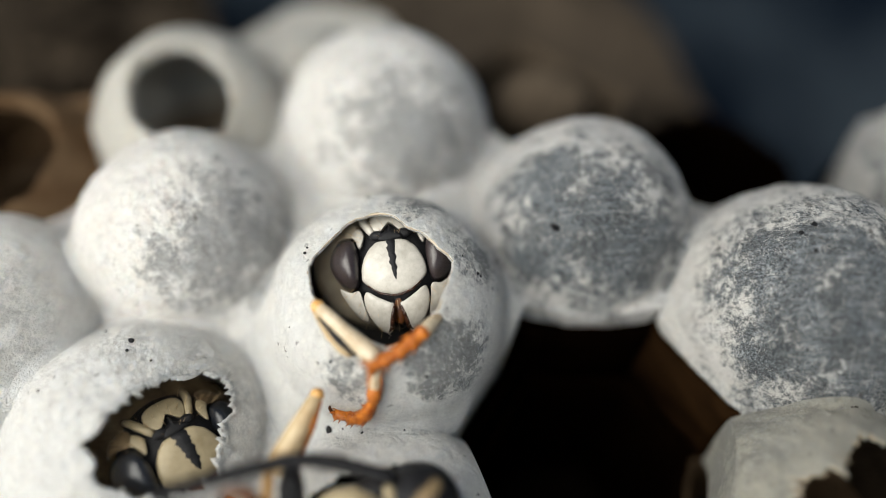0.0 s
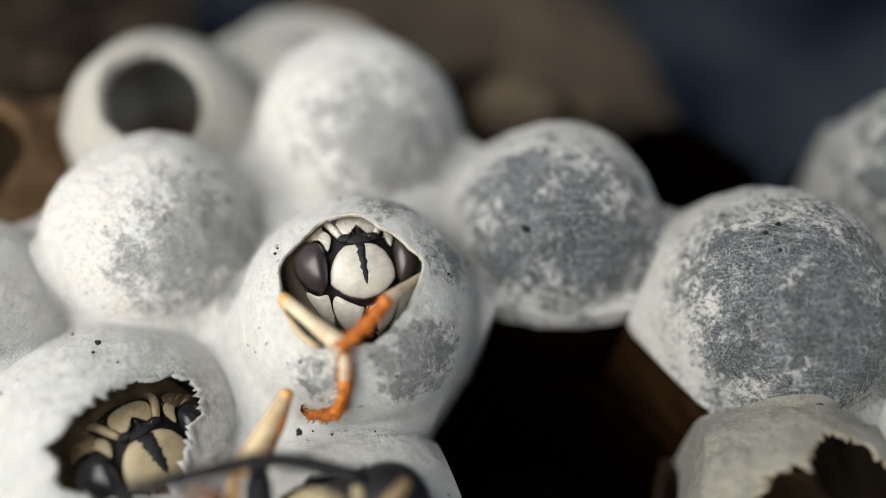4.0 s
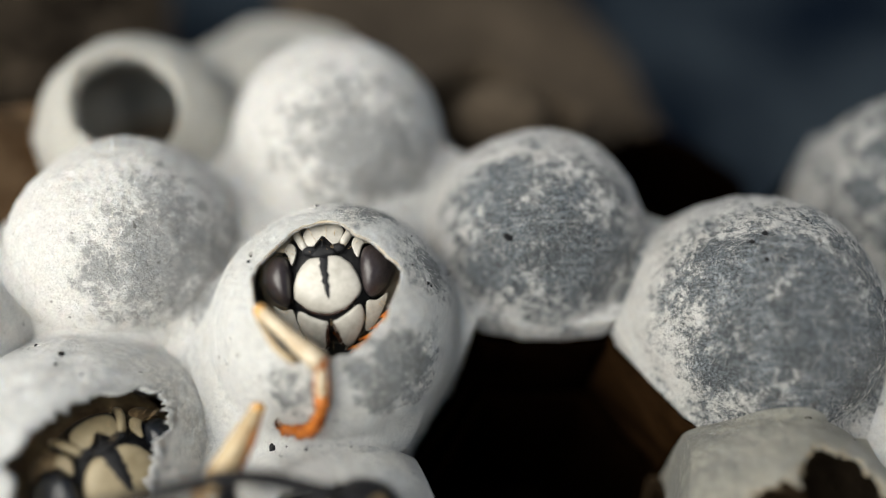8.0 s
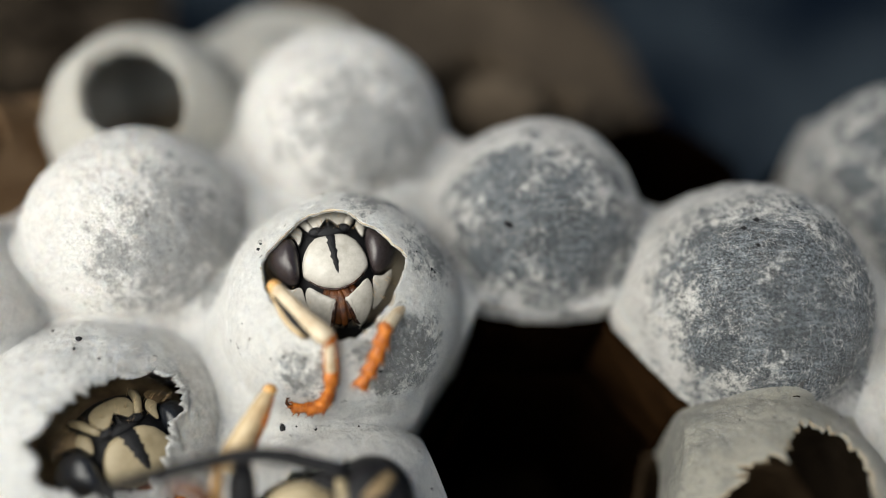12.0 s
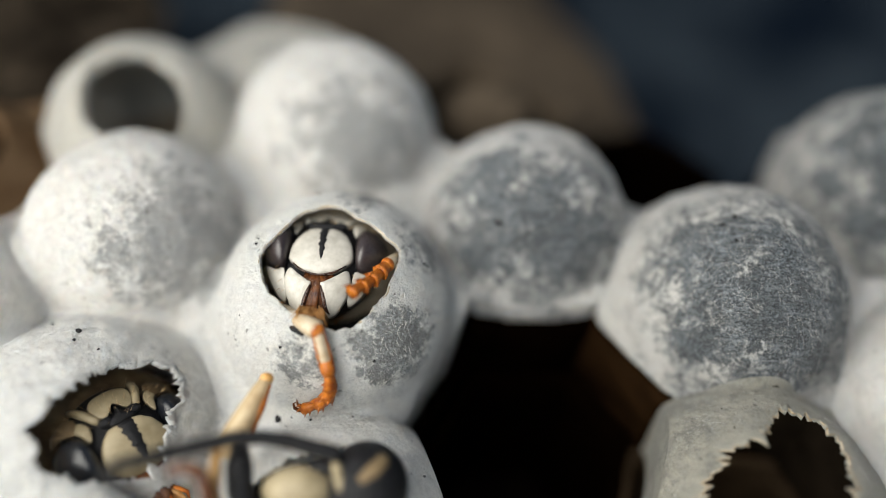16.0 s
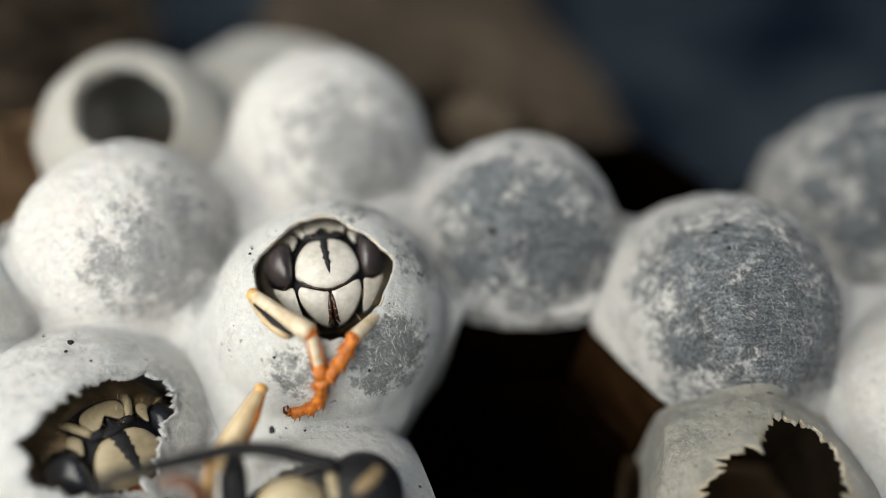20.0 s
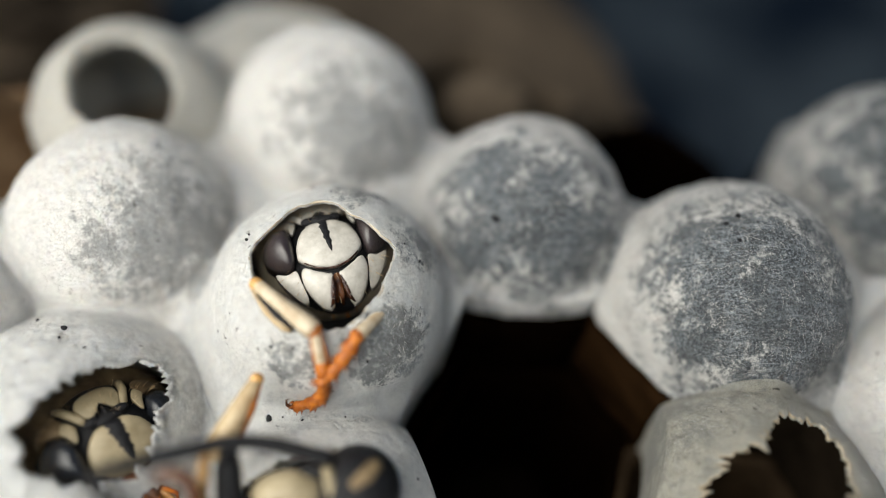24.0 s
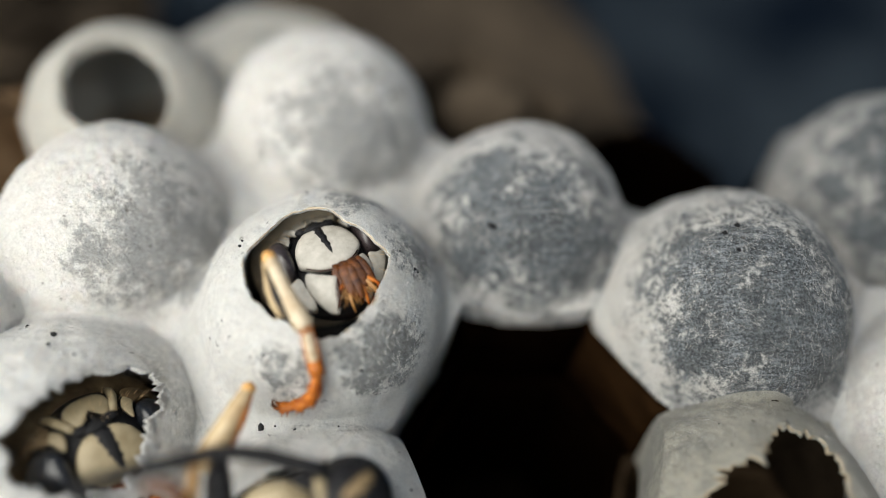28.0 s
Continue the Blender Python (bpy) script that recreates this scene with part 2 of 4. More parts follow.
def tube(points, radii, n=12, flat=1.0):
    """A rounded tube along points, radii for each; flat squeezes it across."""
    P = [Vector(p) for p in points]
    rows, side = [], None
    for i, p in enumerate(P):
        d = (P[min(i + 1, len(P) - 1)] - P[max(i - 1, 0)]).normalized()
        if side is None:
            side = d.cross(Vector((0, 0, 1)) if abs(d.z) < 0.9 else Vector((0, 1, 0))).normalized()
        side = (side - d * side.dot(d)).normalized()
        up = d.cross(side)
        rows.append([tuple(p + side * (radii[i] * math.cos(a)) + up * (radii[i] * flat * math.sin(a)))
                     for a in (2 * math.pi * k / n for k in range(n))])
    return grid(rows, True, True, True)


def ball(c, r, n=20, m=12):
    rows = []
    for i in range(m + 1):
        f = math.pi * (i + 0.02) / (m + 0.04)
        rows.append([(c[0] + r[0] * math.sin(f) * math.cos(a), c[1] + r[1] * math.sin(f) * math.sin(a), c[2] + r[2] * math.cos(f))
                     for a in (2 * math.pi * k / n for k in range(n))])
    return grid(rows, True, True, True)


# ---- the comb: cells stand upright side by side, 8 mm apart ----
CELLS = {  # centre x, y, dome radius (0: never capped)
    "A": (-0.5, 8.25, 4.02), "B": (-7.2, 3.1, 3.65), "C": (0.0, 0.0, 3.85), "D": (6.72, 3.8, 3.8), "E": (13.3, 0.3, 4.0),
    "F": (-7.6, -3.85, 3.95), "G": (0.15, -6.5, 3.8), "H": (-13.3, -0.5, 4.0), "I": (12.75, -6.4, 3.9), "J": (21.6, 5.1, 4.3),
    "K": (6.6, -4.1, 0.0), "L": (-8.6, 9.7, 4.0), "M": (-15.4, 7.0, 3.9), "N": (-4.5, 13.4, 2.9), "O": (6.6, 12.0, 0.0),
    "P": (13.2, 8.9, 0.0), "Q": (-14.4, -8.2, 3.9), "R": (-7.4, -11.2, 3.9), "S": (6.8, -11.4, 3.9), "T": (20.5, -3.9, 4.0),
}
GHOSTS = [(21.6, 15.4), (10.3, 16.4), (27.8, 1.0), (19.5, -11.5), (13.2, -15.6), (0.2, -16.0), (-14.2, -16.5), (-21.0, -4.6),
          (-21.5, 3.6), (-23.0, 11.6), (-11.0, 19.4), (-4.6, 23.6), (30.2, 10.0), (10.0, 24.0), (-24, 19), (-18, 23), (-16.8, 14.8)]


SINK = {"L": -1.2, "D": -0.2, "F": -1.8, "G": -2.8, "H": -0.6, "I": -1.9, "K": -1.2, "N": -2.5, "M": -2.0, "Q": -3.0, "R": -4.2, "S": -4.2, "T": -0.5}  # the comb sags towards its front edge
BARE = [c[:2] for c in CELLS.values() if c[2] == 0]


ROUND = {CELLS[k][:2]: CELLS[k][2] + 0.06 for k in "CGJD"}
ROUND[CELLS["E"][:2]] = 4.15
SEAMED = [CELLS[k][:2] for k in "CFG"]
PLAN = [c[:2] for c in CELLS.values()] + GHOSTS
SUNK = {CELLS[k][:2]: SINK.get(k, 0.0) for k in CELLS}


def base(x, y):
    """Height of the comb's mean surface."""
    total = weight = 0.0
    for (cx, cy), z in SUNK.items():
        w = 1 / ((x - cx) ** 2 + (y - cy) ** 2 + 0.5) ** 2
        total, weight = total + w * z, weight + w
    return total / weight


def reach(cx, cy, a, bare=False):
    """How far a cell goes from its middle in the direction a, up to the halfway lines to its neighbours."""
    best, dx, dy = 6.4 if bare and (cx, cy) in SEAMED else 5.2, math.cos(a), math.sin(a)
    own = SUNK.get((cx, cy), 0.0)
    for x, y in PLAN:
        ux, uy = x - cx, y - cy
        d = math.hypot(ux, uy)
        if d < 0.1 or d > 12:
            continue
        along = (dx * ux + dy * uy) / d
        if bare and (x, y) in BARE and along > 0.55:
            best = min(best, ROUND.get((cx, cy), 3.95) + 3.5 * max(0.0, 0.97 - along) + 0.1 * noise.noise(Vector((cx + 2 * dx, cy + 2 * dy, 0.5))))
        if along > 0.05:
            best = min(best, (d / 2 + 1.6 * (own - SUNK.get((x, y), own)) / d) / along)
    return best


def dome(key, x, y, valley=0.75):
    """Height of the silk at x, y from a cell's middle: its own dome and the next ones melt into the web between them."""
    cx, cy, _ = CELLS[key]
    px, py = cx + x, cy + y
    w = noise.noise(Vector((px * 0.28, py * 0.28, 3.1))) * 0.28 + noise.noise(Vector((px * 0.9, py * 0.9, 7.7))) * 0.07
    far, bx, by = min((math.hypot(px - bx, py - by), bx, by) for bx, by in BARE)
    side = max(0.0, min(1.0, ((px - bx) * 0.5 + (py - by) * 0.87) / max(far, 0.1) * 2.5 - 0.5))  # a stiff lip on the far side
    z, k = base(px, py) + min(-0.6 + 0.9 * side + (1 + 0.5 * side) * max(0.0, far - 4.0), valley), 0.5 + max(0.0, min(1.0, (far - 4.0) / 2.5))
    for name, (qx, qy, r) in CELLS.items():
        d2 = (px - qx) ** 2 + (py - qy) ** 2
        if r == 0 or d2 > 25:
            continue
        h = SINK.get(name, 0.0) + (math.sqrt(r * r - d2) if d2 < r * r else -3.0 * (math.sqrt(d2) - r))
        t = max(0.0, min(1.0, 0.5 + 0.5 * (h - z) / k))
        z = z + (h - z) * t + k * t * (1 - t)
    return z + w - SUNK[(cx, cy)]


def cap_skin(key, hole=None, at=(0.0, 0.0), thick=0.11, n=160, m=44, rough=1.0, lip=0.0, split=False):
    """The silk cap, from its middle or from the torn edge of its hole out to the seam with the next cells."""
    cx, cy, r = CELLS[key]
    rows, under, span = [], [], []
    for j in range(n):  # distance from the start point to the seam
        dx, dy = math.cos(2 * math.pi * j / n), math.sin(2 * math.pi * j / n)
        lo, hi = 0.0, 9.5
        for _ in range(16):
            d = (lo + hi) / 2
            x, y = at[0] + dx * d, at[1] + dy * d
            if math.hypot(x, y) < reach(cx, cy, math.atan2(y, x), True):
                lo = d
            else:
                hi = d
        span.append(lo)
    for i in range(m + 1):
        s = math.sin(math.pi / 2 * i / m) if hole is None else 1 - (1 - i / m) ** 1.5
        row, low = [], []
        for j in range(n):
            a, lo = 2 * math.pi * j / n, span[j]
            dx, dy = math.cos(a), math.sin(a)
            start = hole(a) if hole else 0.012
            d = start + (lo - 0.004 - start) * s
            x, y = at[0] + dx * d, at[1] + dy * d
            curl = lip * max(0.0, 1 - (d - start) / 0.5) ** 2 if hole else 0.0
            z = dome(key, x, y, -1.0 if key == "J" else 0.75) + curl
            v = Vector((x, y, max(z, 0.4)))
            k = Vector((cx, cy, 0)) + v
            dd = 0.055 * noise.noise(k * 1.5) + 0.04 * noise.noise(k * 3.6) + 0.028 * noise.noise(k * 8.0) + 0.014 * noise.noise(k * 15.0)
            v = v.normalized() * dd * rough * min(1.0, (1 - s) * 12)
            row.append((x + v.x, y + v.y, z + v.z))
            q = 1 - thick / r * min(1.0, 3 * (1 - s) + 0.2)
            low.append((x * q, y * q, dome(key, x, y) - thick * 1.1 + curl))
        rows.append(row)
        under.append(low)
    if split:
        under += [[(x * f, y * f, z - dz) for x, y, z in under[m]] for f, dz in ((0.97, 0.5), (0.95, 1.2), (0.91, 2.2), (0.88, 3.4))]
    under.reverse()
    # the silk goes on a little way down the cell's side
    for f, dz in ((0.998, 0.2), (0.992, 0.6), (0.975, 1.1)) if key in "DE" else ((0.998, 0.2), (0.995, 0.5), (0.985, 1.0), (0.965, 1.7), (0.94, 2.4), (0.92, 3.2)):
        rows.append([(x * f, y * f, z - dz) for x, y, z in rows[m]])
    if hole is None:
        return grid(rows)
    return (grid(under[-1:] + rows), grid(under)) if split else grid(under + rows)


def threads(key, count, thick=0.0075, combed=0.0):
    """Loose silk threads that lie over a cap, tangled or combed one way."""
    cx, cy, r = CELLS[key]
    hole_at, hole = HOLES.get(key, ((0, 0), None))
    rng = random.Random(ord(key))
    geos = []
    while len(geos) < count:
        a, d = rng.uniform(0, 2 * math.pi), 4.5 * math.sqrt(rng.random())
        x, y, turn, bend = d * math.cos(a), d * math.sin(a), rng.uniform(0, 2 * math.pi), rng.uniform(-0.9, 0.9)
        turn = -0.65 + 0.22 * (turn - math.pi) if combed else turn
        step, lift, pts = rng.uniform(0.03, 0.11), rng.uniform(0.0, 0.015), []
        for i in range(5):
            if math.hypot(x, y) > min(4.6, reach(cx, cy, math.atan2(y, x), True) - 0.1):
                break
            if hole and math.hypot(x - hole_at[0], y - hole_at[1]) < hole(math.atan2(y - hole_at[1], x - hole_at[0])) + 0.05:
                break
            z = dome(key, x, y)
            v = Vector((x, y, max(z, 0.4)))
            pts.append(Vector((x, y, z)) + v.normalized() * (0.004 + lift * math.sin(i / 4 * math.pi)))
            turn += bend * 0.4
            slope = max(0.25, z / math.sqrt(x * x + y * y + z * z + 0.01))
            x, y = x + step * math.cos(turn) * slope, y + step * math.sin(turn) * slope
        if len(pts) >= 3:
            w = thick * rng.uniform(0.3, 1.0)
            geos.append(tube(pts, [w * 0.5] + [w] * (len(pts) - 2) + [w * 0.3], 3))
    return joined(*geos)


def cell_wall(key, top, depth=12.5, thick=0.16, n=72, side=None):
    """The upright paper wall of a cell: whole, one of its six sides, or (side -1) its rounded floor alone."""
    cx, cy, _ = CELLS[key]
    span = range(n) if side is None or side < 0 else range(side * n // 6, (side + 1) * n // 6 + 1)
    def ring(inset, z, frayed=0.0):
        out = []
        inset += 0.0 if side is None else 0.35
        for j in span:
            a = 2 * math.pi * (j % n) / n
            d = min(reach(cx, cy, a), 4.75) - inset
            w = frayed * (noise.noise(Vector((cx + 3 * math.cos(a), cy + 3 * math.sin(a), 2.0))) + 0.6 * noise.noise(Vector((cx + 9 * math.cos(a), 9 * math.sin(a), 4.0))))
            out.append((d * math.cos(a), d * math.sin(a), z + w))
        return out
    ts = [i / 8 for i in range(9)]
    frayed = 0.35 if side is not None else 0.0
    outer = [ring(0.02, -depth + (top + depth) * t, frayed * t ** 4) for t in ts]
    inner = [ring(0.02 + thick + 0.25 * (1 - t), -depth + 0.3 + (top + depth - 0.3) * t, frayed * t ** 4) for t in reversed(ts)]
    floor = [[(x * f, y * f, -depth + 0.3 - 1.0 * (1 - f)) for x, y, z in inner[-1]] for f in (1.0, 0.7, 0.35, 0.02)]
    if side is None:
        return grid(outer + inner + floor[1:])
    if side < 0:
        return grid(floor)
    return grid(outer + inner, False)


def jag(seed, base, amp=0.16, fine=0.07, teeth=9.0):
    """Radius of a torn edge: base gives (angle in degrees, radius) in turn."""
    pts = sorted(base)
    def f(a):
        d = math.degrees(a) % 360
        for i in range(len(pts)):
            a0, r0 = pts[i]
            a1, r1 = pts[(i + 1) % len(pts)]
            if i == len(pts) - 1:
                a1 += 360
                if d < pts[0][0]:
                    d += 360
            if a0 <= d <= a1:
                t = (d - a0) / (a1 - a0)
                r = r0 + (r1 - r0) * t
                break
        c, s = math.cos(a), math.sin(a)
        w = noise.noise(Vector((c * teeth / 3, s * teeth / 3, seed))) * amp
        w += noise.noise(Vector((c * teeth, s * teeth, seed + 5))) * fine * 1.6
        w += noise.noise(Vector((c * teeth * 2.6, s * teeth * 2.6, seed + 9))) * fine
        return max(0.2, r + w)
    return f


HOLES = {
    "C": ((-0.06, -0.56), jag(1.0, [(11, 2.18), (29, 1.75), (56, 1.55), (86, 1.81), (123, 1.76), (144, 1.74), (173, 2.0), (192, 1.96), (218, 1.8),
                                    (251, 1.75), (273, 2.0), (290, 2.1), (314, 2.0), (341, 1.96)], 0.07, 0.025, 9)),
    "F": ((1.7, -0.54), jag(2.0, [(15, 1.45), (32, 1.8), (51, 2.1), (66, 2.2), (77, 1.65), (100, 1.27), (128, 1.08), (150, 1.0), (177, 1.3), (196, 1.4),
                                  (200, 1.95), (216, 1.7), (229, 2.05), (245, 1.93), (268, 1.8), (296, 1.77), (325, 1.72), (344, 1.5)], 0.13, 0.17, 15)),
    "G": ((-0.3, -0.5), jag(3.0, [(0, 2.5), (40, 2.3), (90, 1.6), (140, 1.9), (180, 2.4), (270, 2.4)], 0.15, 0.08)),
    "I": ((-0.27, -0.18), jag(4.0, [(3, 1.79), (24, 1.85), (46, 2.3), (65, 2.0), (122, 1.1), (165, 1.8), (191, 2.25), (222, 2.24), (257, 2.04), (301, 1.84), (341, 1.65)], 0.16, 0.24, 17)),
    "L": ((0.5, -1.5), jag(5.0, [(0, 1.9), (90, 2.1), (180, 1.9), (270, 1.8)], 0.1, 0.02)),
    "M": ((0.0, -0.6), jag(6.0, [(0, 2.7), (180, 2.7)], 0.1, 0.02)),
}
LOOK = {
    "A": (silk("silk_pale", 0.58, 0.0, (1.0, -2.7, 2.6), 3.9, broken=0.2), "white silk-capped cell, greyer low on its dome"),
    "B": (silk("silk_felted", 0.6, 0.0, (2.3, -1.7, 2.4), 3.7, broken=0.2), "white silk-capped cell, thick felt with faint grey"),
    "C": (silk("silk_torn", 0.8, 0.3, [(1.95, -2.6, 2.0, 1.9), (-0.75, -3.2, 1.9, 1.2), (2.8, 0.6, 2.5, 1.7), (0.9, 1.8, 3.2, 1.4)], broken=0.22), "torn white silk cell from which a wasp peers out"),
    "D": (silk("silk_slate", 1.0, 0.0, (-0.4, -2.2, 2.9), 5.2, 0.84, broken=0.15, felt=2.4), "slate grey and white mottled silk-capped cell"),
    "E": (silk("silk_grey", 1.0, 0.2, (0.2, -2.0, 2.9), 6.0, 0.80, broken=0.10, felt=2.2), "slate grey silk-capped cell beside the empty dark cell"),
    "F": (silk("silk_bright", 0.25, 0.15, (3.2, 1.2, 2.0), 2.2), "torn bright white silk cell around a second wasp head"),
    "G": (silk("silk_low", 0.45, 0.35, (0.0, 3.0, 1.5), 2.4), "white silk cell with a wasp climbing out of it"),
    "H": (silk("silk_edge", 0.35, 0.1, (1.6, -2.0, 2.6), 3.2), "white silk-capped cell beside the torn bright cell"),
    "I": (silk("silk_ragged", 0.4, 2.2, (-2.0, 2.4, 1.5), 4.2, 0.48), "ragged opened silk cell, empty and dark inside"),
    "J": (silk("silk_far", 1.0, 0.2, (-0.6, -1.6, 2.6), 6.0, 0.75, broken=0.12), "grey silk-capped cell standing at the comb's edge"),
    "K": (None, "empty uncapped cell, brown paper walls with its shade in their colour"),
    "L": (silk("silk_rim", 0.2, 1.0, (0, 0, -4), 3.0, 0.74), "open whitish cell with a thick rounded rim"),
    "O": (None, "empty tan paper cell with a pale silk remnant"),
    "P": (None, "broken brown paper cell, worn low, with shade in its colour"),
}
LOOK["M"] = (PAPER_OCHRE, "open brown paper cell with a worn rounded rim")
LOOK["N"] = (LOOK["L"][0], "small white silk-capped cell at the back")
for key, (cx, cy, r) in CELLS.items():
    mat, label = LOOK.get(key, (LOOK["B"][0], "white silk-capped cell at the rim of the comb"))
    low = SINK.get(key, 0.0)
    cell = thing("brood_cell", cx, cy, -12.5 + low, label, "brood cell", "cells of the comb")
    up = pose(0, 0, 12.5 * MM)
    if r:
        part("paper_wall", cell_wall(key, -0.5 if key in "DE" else -2.7), LINING if key == "L" else PAPER_RIM if key == "E" else PAPER_MID if key in "BHIM" else PAPER_BROWN_SHADED, cell, "", up)
        at, hole = HOLES.get(key, ((0, 0), None))
        near = key in "ABCDEFG"
        geo = cap_skin(key, hole, at, 0.5 if key in "LM" else 0.11, 300 if near else 200, 84 if near else 50, 0.4 if key in "LM" else 0.6 if key == "C" else 1.0)
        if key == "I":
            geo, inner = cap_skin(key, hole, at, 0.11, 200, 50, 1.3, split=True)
        cap = part("silk_cap", geo, mat, cell, "", up)
        if hole and key in "CFI":
            edge = []
            for j in range(241):
                a = 2 * math.pi * j / 240
                x, y = at[0] + hole(a) * math.cos(a), at[1] + hole(a) * math.sin(a)
                edge.append((x, y, dome(key, x, y) - 0.05))
            thick = 0.075 if key == "F" else 0.028
            part("torn_edge", tube(edge, [thick * (1 + 0.8 * noise.noise(Vector((p[0] * 3, p[1] * 3, 2.0)))) for p in edge], 8), mat if key == "F" else FRAY, cap, "fluffy white torn rim" if key == "F" else "thin tan frayed edge")
        # added inner skin that darkens the hollow by its colour
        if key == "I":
            part("inner_lining", inner, PAPER_LINING_SHADED, cap, "brown paper lining with the hollow's shade in its colour")
        if key in "ABCDEFGHI":
            part("silk_threads", threads(key, 2600 if key in "DE" else 600 if key == "I" else 2000, 0.003 if key in "DEI" else 0.0075, key in "E"), THREAD, cap, "fine loose silk threads")
    else:
        for k in range(6):
            # walls of K and P are coloured as dark as their shade
            part("wall_panel", cell_wall(key, {"K": -2.2, "O": -1.5, "P": -3.6}[key], side=k), PAPER_TAN if key == "O" else PAPER_BROWN_SHADED, cell, "", up)
        part("cell_floor", cell_wall(key, 0.0, side=-1), PAPER_FLOOR_SHADED, cell, "cell floor with the shade of its depth in its colour", up)
        if key == "O":
            part("silk_remnant", ball((-0.4, -0.8, -1.2), (2.2, 1.5, 1.6), 24, 14), PAPER_TAN, cell, "pale leftover silk", up)

# ---- ground and what lies behind ----
g = thing("ground", 0, 0, -17.6, "dark navy cloth under the comb", "cloth", kind="structure")
def sheet(x0, x1, y0, y1, nx, ny, f):
    rows = [[(x0 + (x1 - x0) * i / nx, y0 + (y1 - y0) * j / ny, f(x0 + (x1 - x0) * i / nx, y0 + (y1 - y0) * j / ny)) for i in range(nx + 1)] for j in range(ny + 1)]
    return grid(rows, False)
part("cloth_sheet", sheet(-400, 400, -400, 400, 120, 120, lambda x, y: 1.2 * math.sin(x * 0.11 + y * 0.03) + 0.8 * math.sin(x * 0.05 - y * 0.09) - 2.2), CLOTH, g)


# ---- wasps ----
def skull(x, y):
    q = 1 - (x / 2.15) ** 2 - ((y - 0.1) / 2.0) ** 2
    return -1.15 + 1.25 * math.sqrt(max(0.0, q))


def plate(points, bulge, lift=0.0, mirror=1, n=64, m=9, power=0.4, skirt=0.12, wave=0.0):
    """A convex plate on the skull inside a smooth closed outline through points (mirrored by mirror -1)."""
    pts = [Vector((x * mirror, y)) for x, y in points]
    k, edge = len(pts), []
    for i in range(n):
        u = i * k / n
        a, t = int(u), u - int(u)
        p0, p1, p2, p3 = (pts[(a + d) % k] for d in (-1, 0, 1, 2))
        q = 0.5 * (2 * p1 + (p2 - p0) * t + (2 * p0 - 5 * p1 + 4 * p2 - p3) * t * t + (3 * p1 - p0 - 3 * p2 + p3) * t ** 3)
        edge.append(q + Vector((noise.noise(Vector((q.x * 9, q.y * 9, 1.5))), noise.noise(Vector((q.x * 9, q.y * 9, 8.5))))) * wave)
    mid = sum(edge, Vector((0, 0))) / n
    rows = []
    for i in range(m + 1):
        f = max(0.01, math.sin(math.pi / 2 * i / m))
        rows.append([(q.x, q.y, skull(q.x, q.y) + lift + bulge * max(0.0, 1 - f * f) ** power) for q in (mid + (e - mid) * f for e in edge)])
    rows.append([(x, y, z - skirt) for x, y, z in rows[-1]])
    return grid(rows if mirror > 0 else [r[::-1] for r in rows], True, True, True)


CLYPEUS = [(0, 0.66), (0.40, 0.63), (0.70, 0.40), (0.89, 0.04), (0.95, -0.36), (0.80, -0.59), (0.47, -0.84), (0.18, -0.93),
           (0, -0.95), (-0.18, -0.93), (-0.47, -0.84), (-0.80, -0.59), (-0.95, -0.36), (-0.89, 0.04), (-0.70, 0.40), (-0.40, 0.63)]
EYE_EDGE = [(1.92, 0.30), (1.81, 0.68), (1.50, 0.90), (1.14, 0.81), (1.0, 0.42), (0.99, 0.0), (1.05, -0.46), (1.23, -0.60), (1.55, -0.43), (1.82, -0.06)]
CHEEK = [(1.64, -0.52), (1.50, -0.60), (1.32, -0.70), (1.06, -0.72), (0.98, -1.08), (0.90, -1.52), (1.12, -1.44), (1.40, -1.08), (1.60, -0.70)]
JAW = [(0.86, -0.80), (0.50, -0.93), (0.16, -1.04), (0.03, -1.08), (0.025, -1.45), (0.04, -1.72), (0.17, -1.82), (0.44, -1.72), (0.74, -1.42), (0.91, -1.06)]
TEMPLE = [(1.10, 0.98), (1.45, 1.02), (1.72, 0.95), (1.55, 1.30), (1.22, 1.46), (1.00, 1.36)]
INNER = [(0.95, 0.55), (1.06, 0.84), (1.16, 1.02), (0.98, 1.22), (0.80, 1.00), (0.84, 0.72)]


